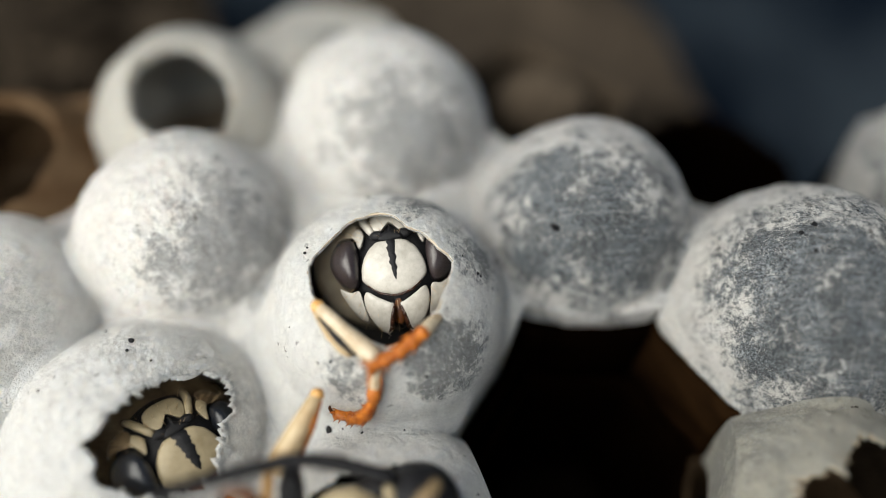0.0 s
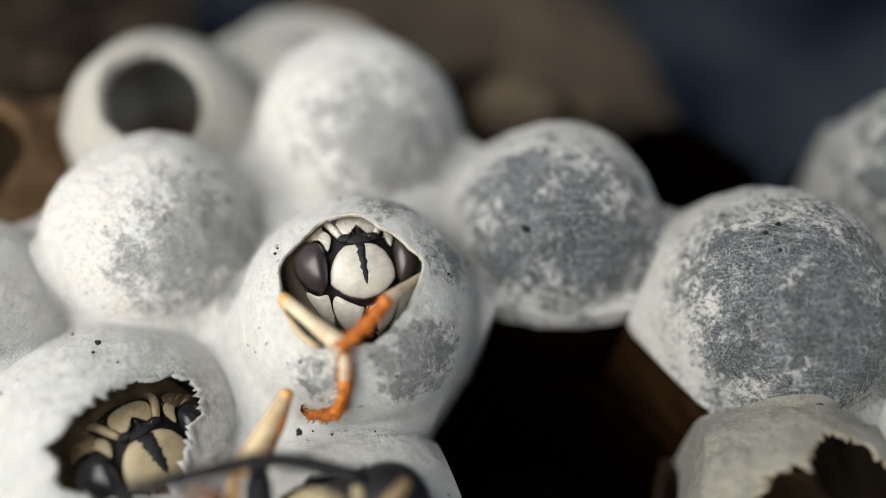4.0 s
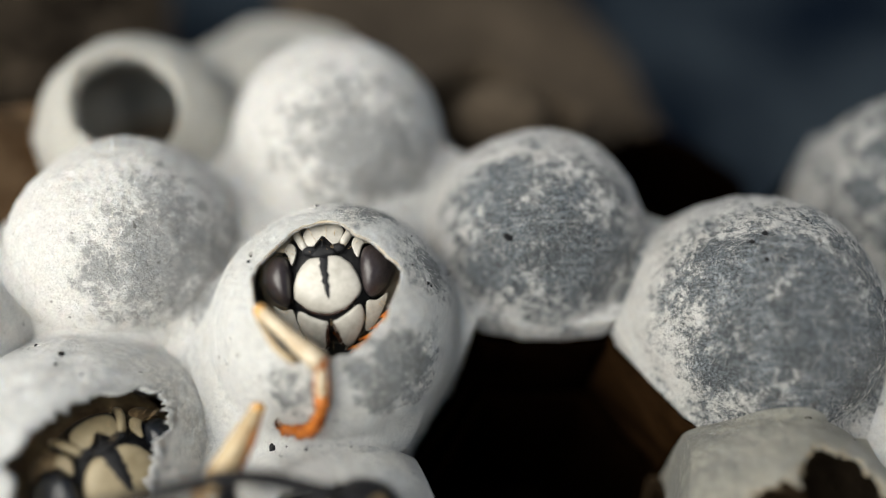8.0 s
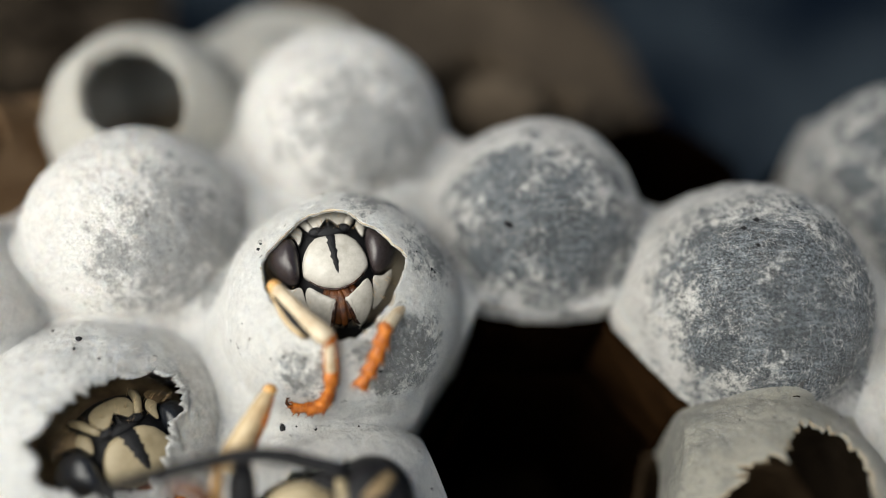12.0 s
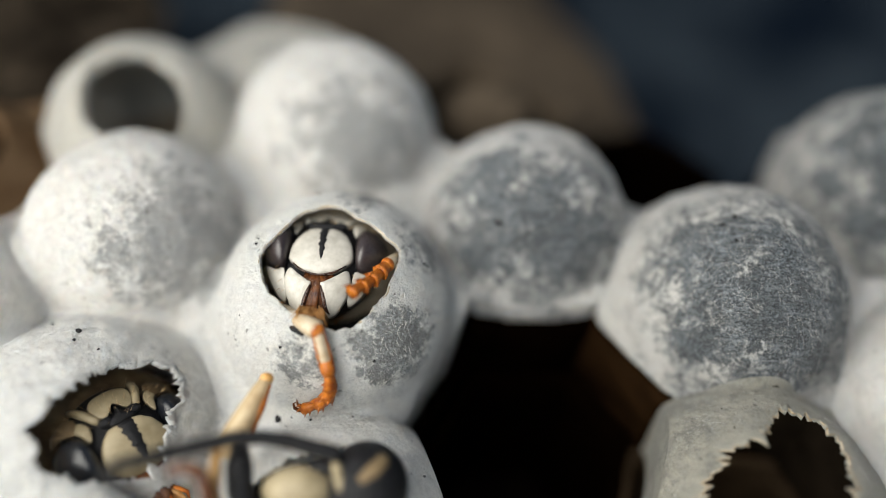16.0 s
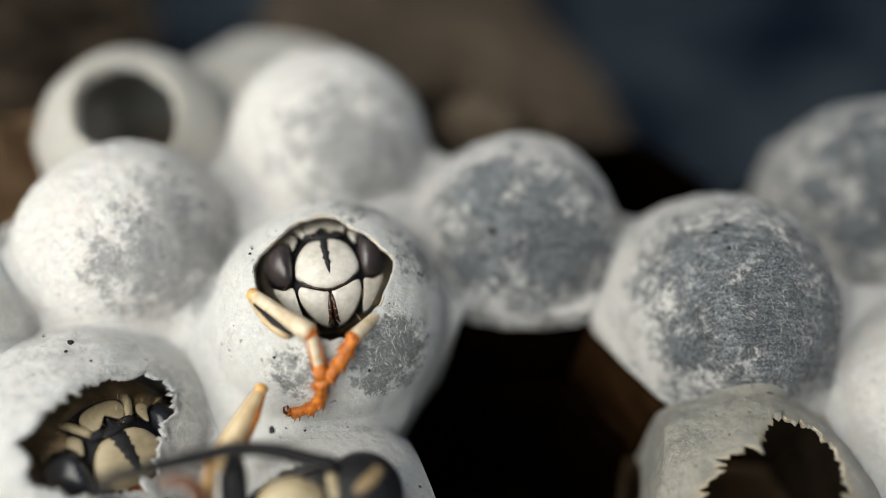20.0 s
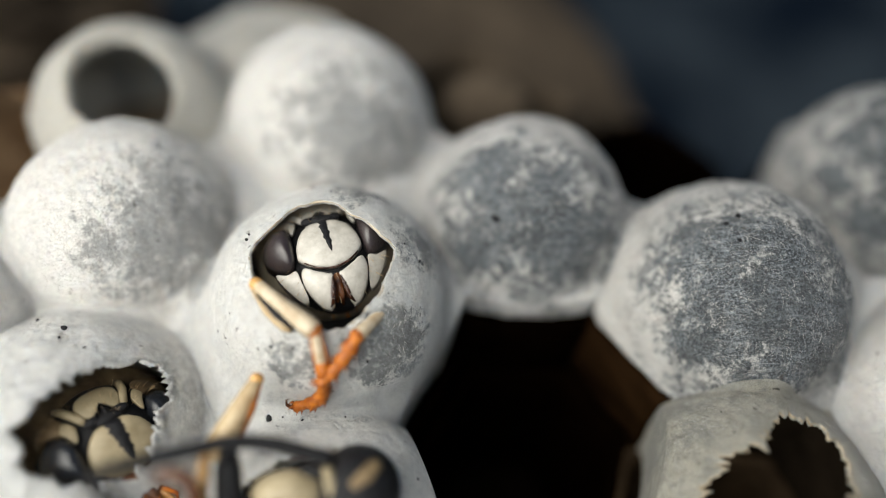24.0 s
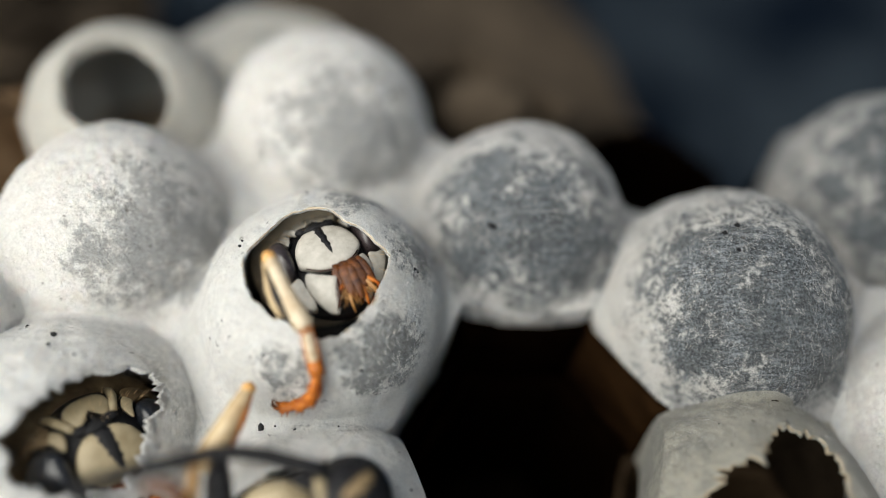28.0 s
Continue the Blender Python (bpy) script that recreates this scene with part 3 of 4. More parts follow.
def wasp_head(root, pale, at, label, brow=True, eyes=None, dull=None, stripe=1.0):
    base_geo = ball((0, 0.1, -1.2), (1.64, 1.8, 1.2), 48, 24)
    base_geo = ([(x * (1 - 0.30 * max(0.0, min(1.0, (-0.2 - y) / 1.5))), y, z) for x, y, z in base_geo[0]], base_geo[1])
    head = part("head", base_geo, BLACK, root, label, at)
    part("gena", ball((0, 0.60, -1.8), (2.12, 1.32, 0.85), 40, 18), dull or COLLAR, head, "dull beige back of the head")
    part("clypeus", plate(CLYPEUS, 0.15, 0.02, power=0.3, wave=0.02), pale, head, "pale shield-shaped face plate")
    rows = []
    for i in range(25):
        u = i / 24
        y = 0.70 - 1.27 * u
        w = stripe * (0.13 - 0.05 * u) * (1 - u ** 7) * (1 + 0.5 * noise.noise(Vector((u * 14, 1, 1)))) + 0.01
        x = 0.05 * u * u + 0.035 * noise.noise(Vector((u * 9, 5, 1)))
        top = skull(x, y) + 0.02 + 0.15 * max(0.0, 1 - ((y + 0.12) / 0.80) ** 2) ** 0.3
        rows.append([(x - w, y, top - 0.03), (x - w * 0.8, y, top + 0.012), (x + w * 0.8, y, top + 0.012), (x + w, y, top - 0.03)])
    part("face_stripe", grid(rows, False), BLACK, head, "ragged black stripe down the face plate")
    lip = [(x * 0.98, y - 0.03) for x, y in CLYPEUS[5:12]]
    part("lip_edge", tube([(x, y, skull(x, y) + 0.05) for x, y in lip], [0.02] + [0.03] * 5 + [0.02], 8), RUST_DARK, head, "thin brown lip under the face plate")
    part("brow_spike", plate([(0, 1.20), (0.07, 1.0), (0.30, 0.84), (0.34, 0.70), (0, 0.64), (-0.34, 0.70), (-0.30, 0.84), (-0.07, 1.0)], 0.12, 0.05, wave=0.02), BLACK, head, "black crest between the antennae")
    for s in (-1, 1):
        part("compound_eye", plate(EYE_EDGE, 0.48, 0.0, s, power=0.55, skirt=0.45), eyes or EYE, head, "large glossy brown-black eye")
        part("cheek", plate(CHEEK, 0.05, 0.0, s, skirt=0.2), pale, head, "pale cheek")
        part("temple", plate(TEMPLE, 0.05, -0.02, s), dull or COLLAR, head, "dull beige patch above the eye")
        part("eye_margin", plate(INNER, 0.04, 0.0, s, 32, 5), pale, head, "pale inner margin of the eye")
        jaw = part("mandible", plate(JAW, 0.10, 0.10, s, wave=0.01), pale, head, "pale jaw plate")
        part("jaw_edge", tube([(x * s, y, skull(x, y) + 0.13) for x, y in ((0.03, -1.14), (0.045, -1.35), (0.05, -1.52), (0.06, -1.70), (0.15, -1.80))], [0.03, 0.06, 0.07, 0.065, 0.02], 10), RUST_DARK, jaw, "dark brown jaw edge")
        part("jaw_bristles", joined(*[tube([(x * s, y, skull(x, y) + 0.2), ((x - 0.07 - 0.05 * math.sin(37 * y)) * s, y - 0.06, skull(x, y) + 0.21)], [0.008, 0.003], 4)
                                      for x, y in ((0.17 + 0.02 * math.sin(9 * i), -1.2 - 0.05 * i) for i in range(15))]), pale, jaw, "short pale bristles")
        part("socket", ball((0.38 * s, 0.86, -0.02), (0.24, 0.15, 0.12), 16, 10), BLACK, head)
        if brow:
            part("antenna_base", tube([(0.50 * s, 0.90, -0.10), (0.60 * s, 1.08, -0.14), (0.76 * s, 1.38, -0.36), (0.84 * s, 1.58, -0.70), (0.88 * s, 1.68, -1.05)], [0.08, 0.12, 0.125, 0.12, 0.10], 12), pale, head, "pale antenna shaft folded back")
    if brow:
        part("brow_plate", plate([(0.06, 1.24), (0.30, 0.98), (0.50, 1.10), (0.58, 1.42), (0.40, 1.66), (0, 1.72), (-0.40, 1.66), (-0.58, 1.42), (-0.50, 1.10), (-0.30, 0.98), (-0.06, 1.24)], 0.07, 0.0), pale, head, "pale patch between the antennae")
    lobes = []
    for x, w, n, lift in ((-0.30, 0.15, 1.00, -0.03), (-0.10, 0.19, 1.18, 0.05), (0.13, 0.20, 1.10, 0.02), (0.33, 0.14, 0.92, -0.02), (0.02, 0.09, 1.28, 0.16)):
        lobes.append(tube([(x * 0.95, -0.86, -0.06), (x * 1.15, -0.86 - 0.25 * n, 0.03 + lift), (x * 1.3, -0.86 - 0.55 * n, 0.05 + lift), (x * 1.45, -0.86 - 0.85 * n, -0.02 + lift), (x * 1.05, -0.86 - n, -0.16)], [w * 0.8, w * 1.15, w * 1.2, w, 0.03], 12, 0.5))
    tongue = part("labium", joined(*lobes), RUST, head, "glossy brown mouthparts")
    rng = random.Random(5)
    tuft = []
    for i in range(170):
        x, a = rng.uniform(-0.32, 0.32), rng.uniform(-0.5, 0.5)
        o = Vector((x, -1.85 + rng.uniform(-0.1, 0.1), rng.uniform(-0.12, 0.1)))
        d = Vector((x * 0.5 + a * 0.25, -rng.uniform(0.2, 0.62), rng.uniform(-0.1, 0.12)))
        tuft.append(tube([o, o + d * 0.5 + Vector((0, 0, 0.04)), o + d], [0.018, 0.014, 0.003], 5))
    part("tongue_tuft", joined(*tuft), PALP, tongue, "golden brush of the tongue")
    for k, (dx, dy, w) in enumerate(((-0.50, -0.62, 0.06), (-0.24, -0.95, 0.08), (0.10, -1.0, 0.09), (0.34, -0.9, 0.08), (0.44, -0.7, 0.08))):
        o = Vector((dx * 0.5, -1.55, 0.0))
        part("palp", tube([o, o + Vector((dx * 0.4, dy * 0.3, 0.12)), o + Vector((dx * 0.8, dy * 0.6, 0.08)), o + Vector((dx * 0.75, dy, -0.05))], [w * 0.6, w * 0.9, w * 0.75, w * 0.3], 10), PALP if k % 2 else AMBER, head, "translucent amber palp")
    rng = random.Random(7)
    geos = []
    for _ in range(220):
        x, y = rng.uniform(-1.9, 1.9), rng.uniform(-1.8, 1.6)
        if (x / 1.9) ** 2 + (y / 1.8) ** 2 < 1 and (abs(x) > 0.95 or y > 0.7 or y < -1.0) and (abs(x) < 0.95 or y < -0.6 or y > 0.85):
            q, d = Vector((x, y, skull(x, y) + 0.03)), Vector((x * 0.8, y * 0.8 - 0.3, 0.5)).normalized() * rng.uniform(0.16, 0.36)
            geos.append(tube([q, q + d * 0.5 + Vector((0, -0.01, 0)), q + d + Vector((0, -0.05, 0))], [0.008, 0.006, 0.002], 3))
    part("face_hairs", joined(*geos), TAN, head, "sparse pale hairs")
    return head


VIEW = Vector((1.78, -10.74, 18.97))  # where the faces are turned to, near enough


def facing(x, y, z, yaw=0.0, pitch=0.0, roll=0.0):
    """Pose of a face at x, y, z: it looks at the viewer's side, turned by yaw and pitch, rolled by roll (degrees)."""
    out = (VIEW - Vector((x, y, z))).normalized()
    side = (Vector((1, 0, 0)) - out * out.x).normalized()
    up = out.cross(side)
    m = Matrix((side, up, out)).transposed().to_4x4()
    return pose(x * MM, y * MM, z * MM) @ m @ pose(0, 0, 0, 0, 0, roll) @ pose(0, 0, 0, 0, yaw, 0) @ pose(0, 0, 0, pitch, 0, 0)


def along(a, b):
    """Pose of a limb piece that starts at a and points to b; its y side is turned to the viewer."""
    a, b = Vector(a), Vector(b)
    d = (b - a).normalized()
    out = VIEW - a
    out = (out - d * out.dot(d)).normalized()
    m = Matrix((out.cross(d), out, d)).transposed().to_4x4()
    return pose(a.x * MM, a.y * MM, a.z * MM) @ m


def tarsus(parent, name, length, bow, r, at=None, claw=True, label="amber jointed foot"):
    """A foot of four flared amber joints along +z, bowed to +x, with a dark hooked claw."""
    def spot(u):
        return Vector((bow * math.sin(math.pi * min(u, 1.0)) - 0.12 * u * u * (1 if bow else 0), 0.0, length * u))
    foot = None
    for k in range(4):
        u0, u1 = k / 4, (k + 1) / 4
        pts, rad = [], []
        for i in range(5):
            u = u0 + (u1 - u0) * (i / 4) * 1.04
            pts.append(spot(u))
            rad.append(r * (0.70 + 0.38 * (i / 4) ** 1.3) * (1 - 0.06 * k))
        geo = tube(pts, rad, 14, 0.85)
        spines = []
        tip = spot(u1)
        for sx, sy in ((-0.9, 0.2), (0.9, 0.2), (-0.5, 0.7), (0.5, 0.7)):
            spines.append(tube([tip + Vector((sx * r * 0.8, sy * r * 0.8, -0.07)), tip + Vector((sx * r * 1.25, sy * r * 1.2, 0.13))], [0.045, 0.006], 6))
        geo = joined(geo, *spines)
        if foot is None:
            foot = part(name, geo, AMBER, parent, label, at)
        else:
            part("foot_joint", geo, AMBER, foot)
    if claw:
        e = spot(1.0)
        for dy in (-0.06, 0.07):
            part("claw", tube([e, e + Vector((-0.10, dy, 0.12)), e + Vector((-0.26, dy * 1.6, 0.10)), e + Vector((-0.34, dy * 1.8, -0.06)), e + Vector((-0.30, dy * 1.8, -0.18))],
                              [0.07, 0.06, 0.045, 0.03, 0.006], 8), RUST, foot, "dark hooked claw")
    return foot


def shin(parent, name, length, at=None, femur=True, label="ivory shin with a black groove", wide=1.0):
    """From the ankle at the origin up to the knee along +z."""
    shaft = tube([(0, 0, -0.04), (0, 0, 0.10), (0, 0.02, 0.35), (0.02, 0.03, length * 0.55), (0, 0.02, length * 0.9), (0, 0, length)],
                 [wide * r for r in (0.19, 0.28, 0.27, 0.21, 0.20, 0.15)], 16)
    ob = part(name, shaft, IVORY_WARM, parent, label, at)
    part("ankle", ball((0, 0, 0.0), (0.22, 0.20, 0.17), 16, 10), AMBER, ob, "amber ankle joint")
    part("knee", ball((0, 0, length - 0.02), (0.20 * wide, 0.19 * wide, 0.22 * wide), 16, 10), AMBER_PALE, ob, "honey-coloured knee")
    if femur:
        part("groove", tube([(0.30, 0.0, 0.45), (0.28, 0.05, length * 0.5), (0.20, 0.06, length * 0.88)], [0.06, 0.12, 0.05], 8), BLACK, ob, "black groove along the shin")
        part("thigh", tube([(0.36, -0.34, 0.62), (0.38, -0.31, 0.68), (0.40, -0.26, 0.8), (0.40, -0.2, 1.0), (0.34, -0.14, length * 0.65), (0.1, -0.06, length - 0.05)], [0.04, 0.1, 0.13, 0.15, 0.16, 0.14], 16), HORN, ob, "folded horn-coloured thigh")
    return ob


def first_joint(parent, name, length, at=None):
    ob = part(name, tube([(0, 0, -0.03), (0, 0, 0.15), (0, 0, length * 0.7), (0, 0, length)], [0.15, 0.17, 0.18, 0.20], 14), IVORY_WARM, parent, "ivory first foot joint", at)
    part("joint_end", tube([(0, 0, length * 0.68), (0, 0, length * 0.9), (0, 0, length * 1.02)], [0.185, 0.215, 0.20], 14), AMBER, ob, "amber joint end")
    for sx in (-1, 1):
        part("joint_edge", tube([(0.15 * sx, 0.05, 0.05), (0.16 * sx, 0.06, length * 0.5), (0.18 * sx, 0.05, length * 0.8)], [0.03, 0.05, 0.04], 8), AMBER, ob)
    return ob


IVORY_WARM = chitin("warm_ivory_shell", (0.38, 0.28, 0.17), (0.58, 0.50, 0.38), 0.28, 2.2, 0.02)
RUST_DULL = chitin("dull_brown_shell", (0.05, 0.029, 0.014), (0.24, 0.17, 0.09), 0.4, 1.1, 0.03, 0.3)
HORN = chitin("horn_shell", (0.30, 0.19, 0.085), (0.50, 0.39, 0.24), 0.34, 1.2, 0.02)
AMBER_PALE = chitin("honey_shell", (0.50, 0.25, 0.07), (0.64, 0.40, 0.16), 0.3, 2.2, 0.02)

# -- the wasp that cleans its face in the torn cell --
wasp = thing("wasp", 0, 0, -12, "black and ivory wasp peering out of its torn cell", "wasp")
UP = pose(0, 0, 12 * MM)
HEAD = wasp_head(wasp, IVORY, UP @ facing(0.1, -0.1, 3.05), "black wasp head with ivory face markings")
part("collar", ball((0, 0.0, -2.15), (2.25, 2.1, 0.8), 32, 14), COLLAR, wasp, "beige collar behind the head", UP @ facing(0.1, -0.1, 3.05))
LABIUM = [o for o in HEAD.children if o.name.startswith("labium")][0]
PALPS = [o for o in HEAD.children if o.name.startswith("palp")]
TUFT = [o for o in LABIUM.children if o.name.startswith("tongue_tuft")][0]
JAWS = [o for o in HEAD.children if o.name.startswith("mandible")]
part("thorax", ball((0, 0.6, -2.6), (2.7, 2.7, 3.0), 28, 16), BLACK, wasp, "black thorax", UP)
part("abdomen", ball((0, 0.3, -8.2), (2.9, 2.9, 3.4), 28, 16), BLACK, wasp, "black abdomen deep in the cell", UP)
SHIN_L = shin(wasp, "shin", 2.2)
FIRST_L = first_joint(wasp, "first_foot_joint", 1.3)
FOOT_L = tarsus(wasp, "foot", 1.75, 0.32, 0.225)
SHIN_R = shin(wasp, "shin", 2.2, femur=False, label="ivory shin", wide=0.75)
FOOT_R = tarsus(wasp, "foot", 1.7, 0.05, 0.24, claw=False)

# -- the wasp whose face shows in the bright torn cell --
wasp_two = thing("wasp", -7.6, -3.85, -12, "cream and black wasp still inside its torn cell", "wasp")
at_two = pose(7.6 * MM, 3.85 * MM, 12 * MM)
wasp_head(wasp_two, IVORY_OLD, at_two @ facing(-5.45, -4.72, 0.28, 12, 0, 33), "black wasp head with cream face markings", True, EYE_DARK, RUST_DULL, 1.7)
part("collar", ball((0, 0.2, -1.5), (2.3, 2.3, 0.7), 32, 14), RUST_DULL, wasp_two, "brown collar behind the head", at_two @ facing(-5.75, -4.5, 0.28, 12, 0, 33))
part("thorax", ball((0.3, 0.3, -4.0), (2.6, 2.6, 3.2), 24, 14), BLACK, wasp_two, "black thorax", at_two @ pose(-7.6 * MM, -3.85 * MM, -1.5 * MM))

# -- the wasp climbing out in front --
wasp_three = thing("wasp", 0.15, -6.5, -12, "cream and black wasp climbing out of its cell", "wasp")
at_three = pose(-0.15 * MM, 6.5 * MM, 12 * MM)
skull_three = part("head", ball((1.16, -6.45, 1.25), (1.10, 1.15, 1.15), 40, 24), BLACK, wasp_three, "glossy black wasp head", at_three)
part("face_plate", ball((-0.55, -6.58, 1.55), (0.92, 0.60, 0.62), 36, 20), IVORY_OLD, skull_three, "cream face plate")
part("brow", ball((0.08, -6.15, 1.62), (0.62, 0.28, 0.42), 28, 16), BLACK, skull_three, "glossy black brow")
part("cheek_band", tube([(1.05, -6.70, 2.38), (1.38, -6.45, 2.40), (1.62, -6.15, 2.28), (1.70, -5.88, 2.02)], [0.10, 0.20, 0.18, 0.06], 12, 0.5), RUST_DULL, skull_three, "orange-brown band round the eye")
part("eye_margin", tube([(0.40, -5.95, 2.02), (0.44, -6.22, 2.18), (0.54, -6.58, 2.18), (0.68, -6.95, 2.02)], [0.05, 0.14, 0.15, 0.10], 12, 0.6), IVORY_OLD, skull_three, "cream inner margin of the eye")
part("thorax", ball((0.2, -6.5, -4.5), (2.6, 2.6, 3.0), 24, 14), BLACK, wasp_three, "black thorax", at_three)
feeler = [(0.55, -6.05, 2.19), (0.4, -5.94, 2.28), (-0.17, -5.84, 2.42), (-0.79, -5.72, 2.6), (-1.4, -5.69, 2.77), (-2.06, -5.77, 2.93), (-2.74, -5.99, 3.06), (-3.39, -6.21, 3.22), (-3.93, -6.42, 3.37), (-4.35, -6.6, 3.51), (-4.58, -6.79, 3.57), (-4.49, -6.99, 3.5), (-4.11, -7.17, 3.32), (-3.43, -7.44, 3.03), (-2.65, -7.73, 2.73)]
part("antenna", tube(feeler, [0.16, 0.2, 0.2, 0.2, 0.19, 0.19, 0.18, 0.18, 0.17, 0.16, 0.16, 0.155, 0.15, 0.15, 0.14], 14), BLACK, wasp_three, "long bent black antenna", at_three)
leg_three = part("shin", tube([(-1.61, -3.63, 1.99), (-1.64, -3.7, 1.98), (-1.78, -4.0, 1.9), (-2.03, -4.5, 1.72), (-2.49, -5.31, 1.38), (-2.6, -5.55, 1.2)],
                              [0.08, 0.18, 0.24, 0.32, 0.40, 0.24], 16), HORN, wasp_three, "raised ivory shin with a honey tip", at_three)
part("knee", ball((-1.63, -3.68, 2.0), (0.2, 0.18, 0.2), 14, 10), AMBER_PALE, leg_three, "honey-coloured knee")
part("leg_edge", tube([(-1.52, -3.85, 2.0), (-1.72, -4.45, 1.8), (-2.1, -5.25, 1.4)], [0.05, 0.12, 0.12], 8), AMBER, leg_three)
part("lower_leg", tube([(-2.52, -5.85, 2.5), (-2.50, -6.3, 2.4), (-2.48, -6.77, 2.2), (-2.4, -7.2, 1.8)], [0.12, 0.15, 0.15, 0.14], 12), AMBER_PALE, wasp_three, "amber lower leg", at_three)
part("leg_base", tube([(-2.03, -5.7, 2.1), (-2.0, -6.1, 2.1), (-1.98, -6.6, 1.7), (-1.7, -7.1, 1.3)], [0.22, 0.34, 0.36, 0.3], 14), BLACK, wasp_three, "black leg base", at_three)
part("curled_limb", tube([(-3.40, -6.66, 3.02), (-3.25, -6.58, 3.1), (-3.02, -6.53, 3.1), (-2.80, -6.56, 3.04), (-2.65, -6.66, 2.95), (-2.52, -6.9, 2.63), (-2.49, -7.25, 2.2)], [0.08, 0.12, 0.14, 0.15, 0.16, 0.18, 0.18], 14), RUST, wasp_three, "curled rust-brown limb", at_three)

# -- crumbs on the silk --
CRUMBS = [(5.26, 1.59, 2.86, 0.15), (12.36, 0.64, 3.9, 0.09), (-0.52, 2.34, 3.05, 0.06), (-2.24, 0.22, 3.16, 0.05), (3.47, 1.21, 1.3, 0.06), (-7.35, -1.83, 1.6, 0.10),
          (-1.62, -3.80, 1.75, 0.12), (2.1, 6.89, 2.9, 0.10), (11.97, 0.43, 3.85, 0.08), (12.17, -0.23, 3.85, 0.07)]
rng = random.Random(11)
for key, count in (("C", 16), ("G", 8), ("F", 8), ("E", 6), ("D", 4), ("I", 8)):
    for _ in range(count):
        while True:
            x, y = rng.uniform(-3.4, 3.4), rng.uniform(-3.4, 3.4)
            spot, hole = HOLES.get(key, ((0, 0), None))
            if math.hypot(x, y) < 3.4 and not (hole and math.hypot(x - spot[0], y - spot[1]) < hole(math.atan2(y - spot[1], x - spot[0])) + 0.12):
                break
        CRUMBS.append((CELLS[key][0] + x, CELLS[key][1] + y, 0.0, rng.uniform(0.025, 0.055)))
for x, y, z, r in CRUMBS:
    key = min(CELLS, key=lambda k: math.hypot(CELLS[k][0] - x, CELLS[k][1] - y))
    z = dome(key, x - CELLS[key][0], y - CELLS[key][1]) + SINK.get(key, 0.0)
    bm = bmesh.new()
    bmesh.ops.create_icosphere(bm, subdivisions=2, radius=r * MM)
    for v in bm.verts:
        v.co *= 1 + 0.5 * noise.noise(v.co / (r * MM) * 1.3 + Vector((x, y, 0)))
        v.co.z *= 0.55
    crumb = new("crumb", bpy.data.meshes.new("crumb"))
    bm.to_mesh(crumb.data)
    bm.free()
    crumb.data.materials.append(BLACK)
    crumb.location = (x * MM, y * MM, (z + r * 0.12) * MM)
    tagged(crumb, "dark crumb of chewed fibre on the silk", "crumb", "crumbs on the comb")

# -- torn envelope paper behind the comb --
def flake(x0, x1, y0, y1, z, lift, seed):
    def f(x, y):
        u = (x - x0) / (x1 - x0)
        return z + lift * (u - 0.5) + 1.6 * noise.noise(Vector((x * 0.12, y * 0.12, seed))) + 0.4 * noise.noise(Vector((x * 0.5, y * 0.5, seed)))
    rows, n, m = [], 44, 30
    for sgn in (1, -1):
        part_rows = []
        for j in range(m + 1):
            row = []
            for i in range(n + 1):
                u, v = i / n, j / m
                x = x0 + (x1 - x0) * u + 1.4 * noise.noise(Vector((v * 5, seed, 1.0))) * (1 - 2 * u) - 7 * u * u * v
                y = y0 + (y1 - y0) * v + 1.6 * noise.noise(Vector((u * 6, seed, 4.0))) * (1 - 2 * v)
                row.append((x, y, f(x, y) + 0.12 * sgn))
            part_rows.append(row)
        rows += part_rows if sgn == 1 else part_rows[::-1]
    return grid(rows, False)


for geo, mat, label in (
        (flake(-8, 19, 19, 46, -11.0, 1.0, 2.2), PAPER_TAN, "torn piece of tan nest paper behind the comb"),
        (flake(-40, -12, 20, 44, -12.0, 0.5, 6.1), PAPER_OLD, "torn piece of dark brown nest paper"),
        (flake(10, 24, 12.5, 20, -9.6, -2.0, 9.3), PAPER_OLD, "strip of brown nest paper at the comb's edge")):
    ob = new("nest_paper", mesh_of("nest_paper", geo[0], geo[1], mat))
    tagged(ob, label, "nest paper", "scraps of nest paper")

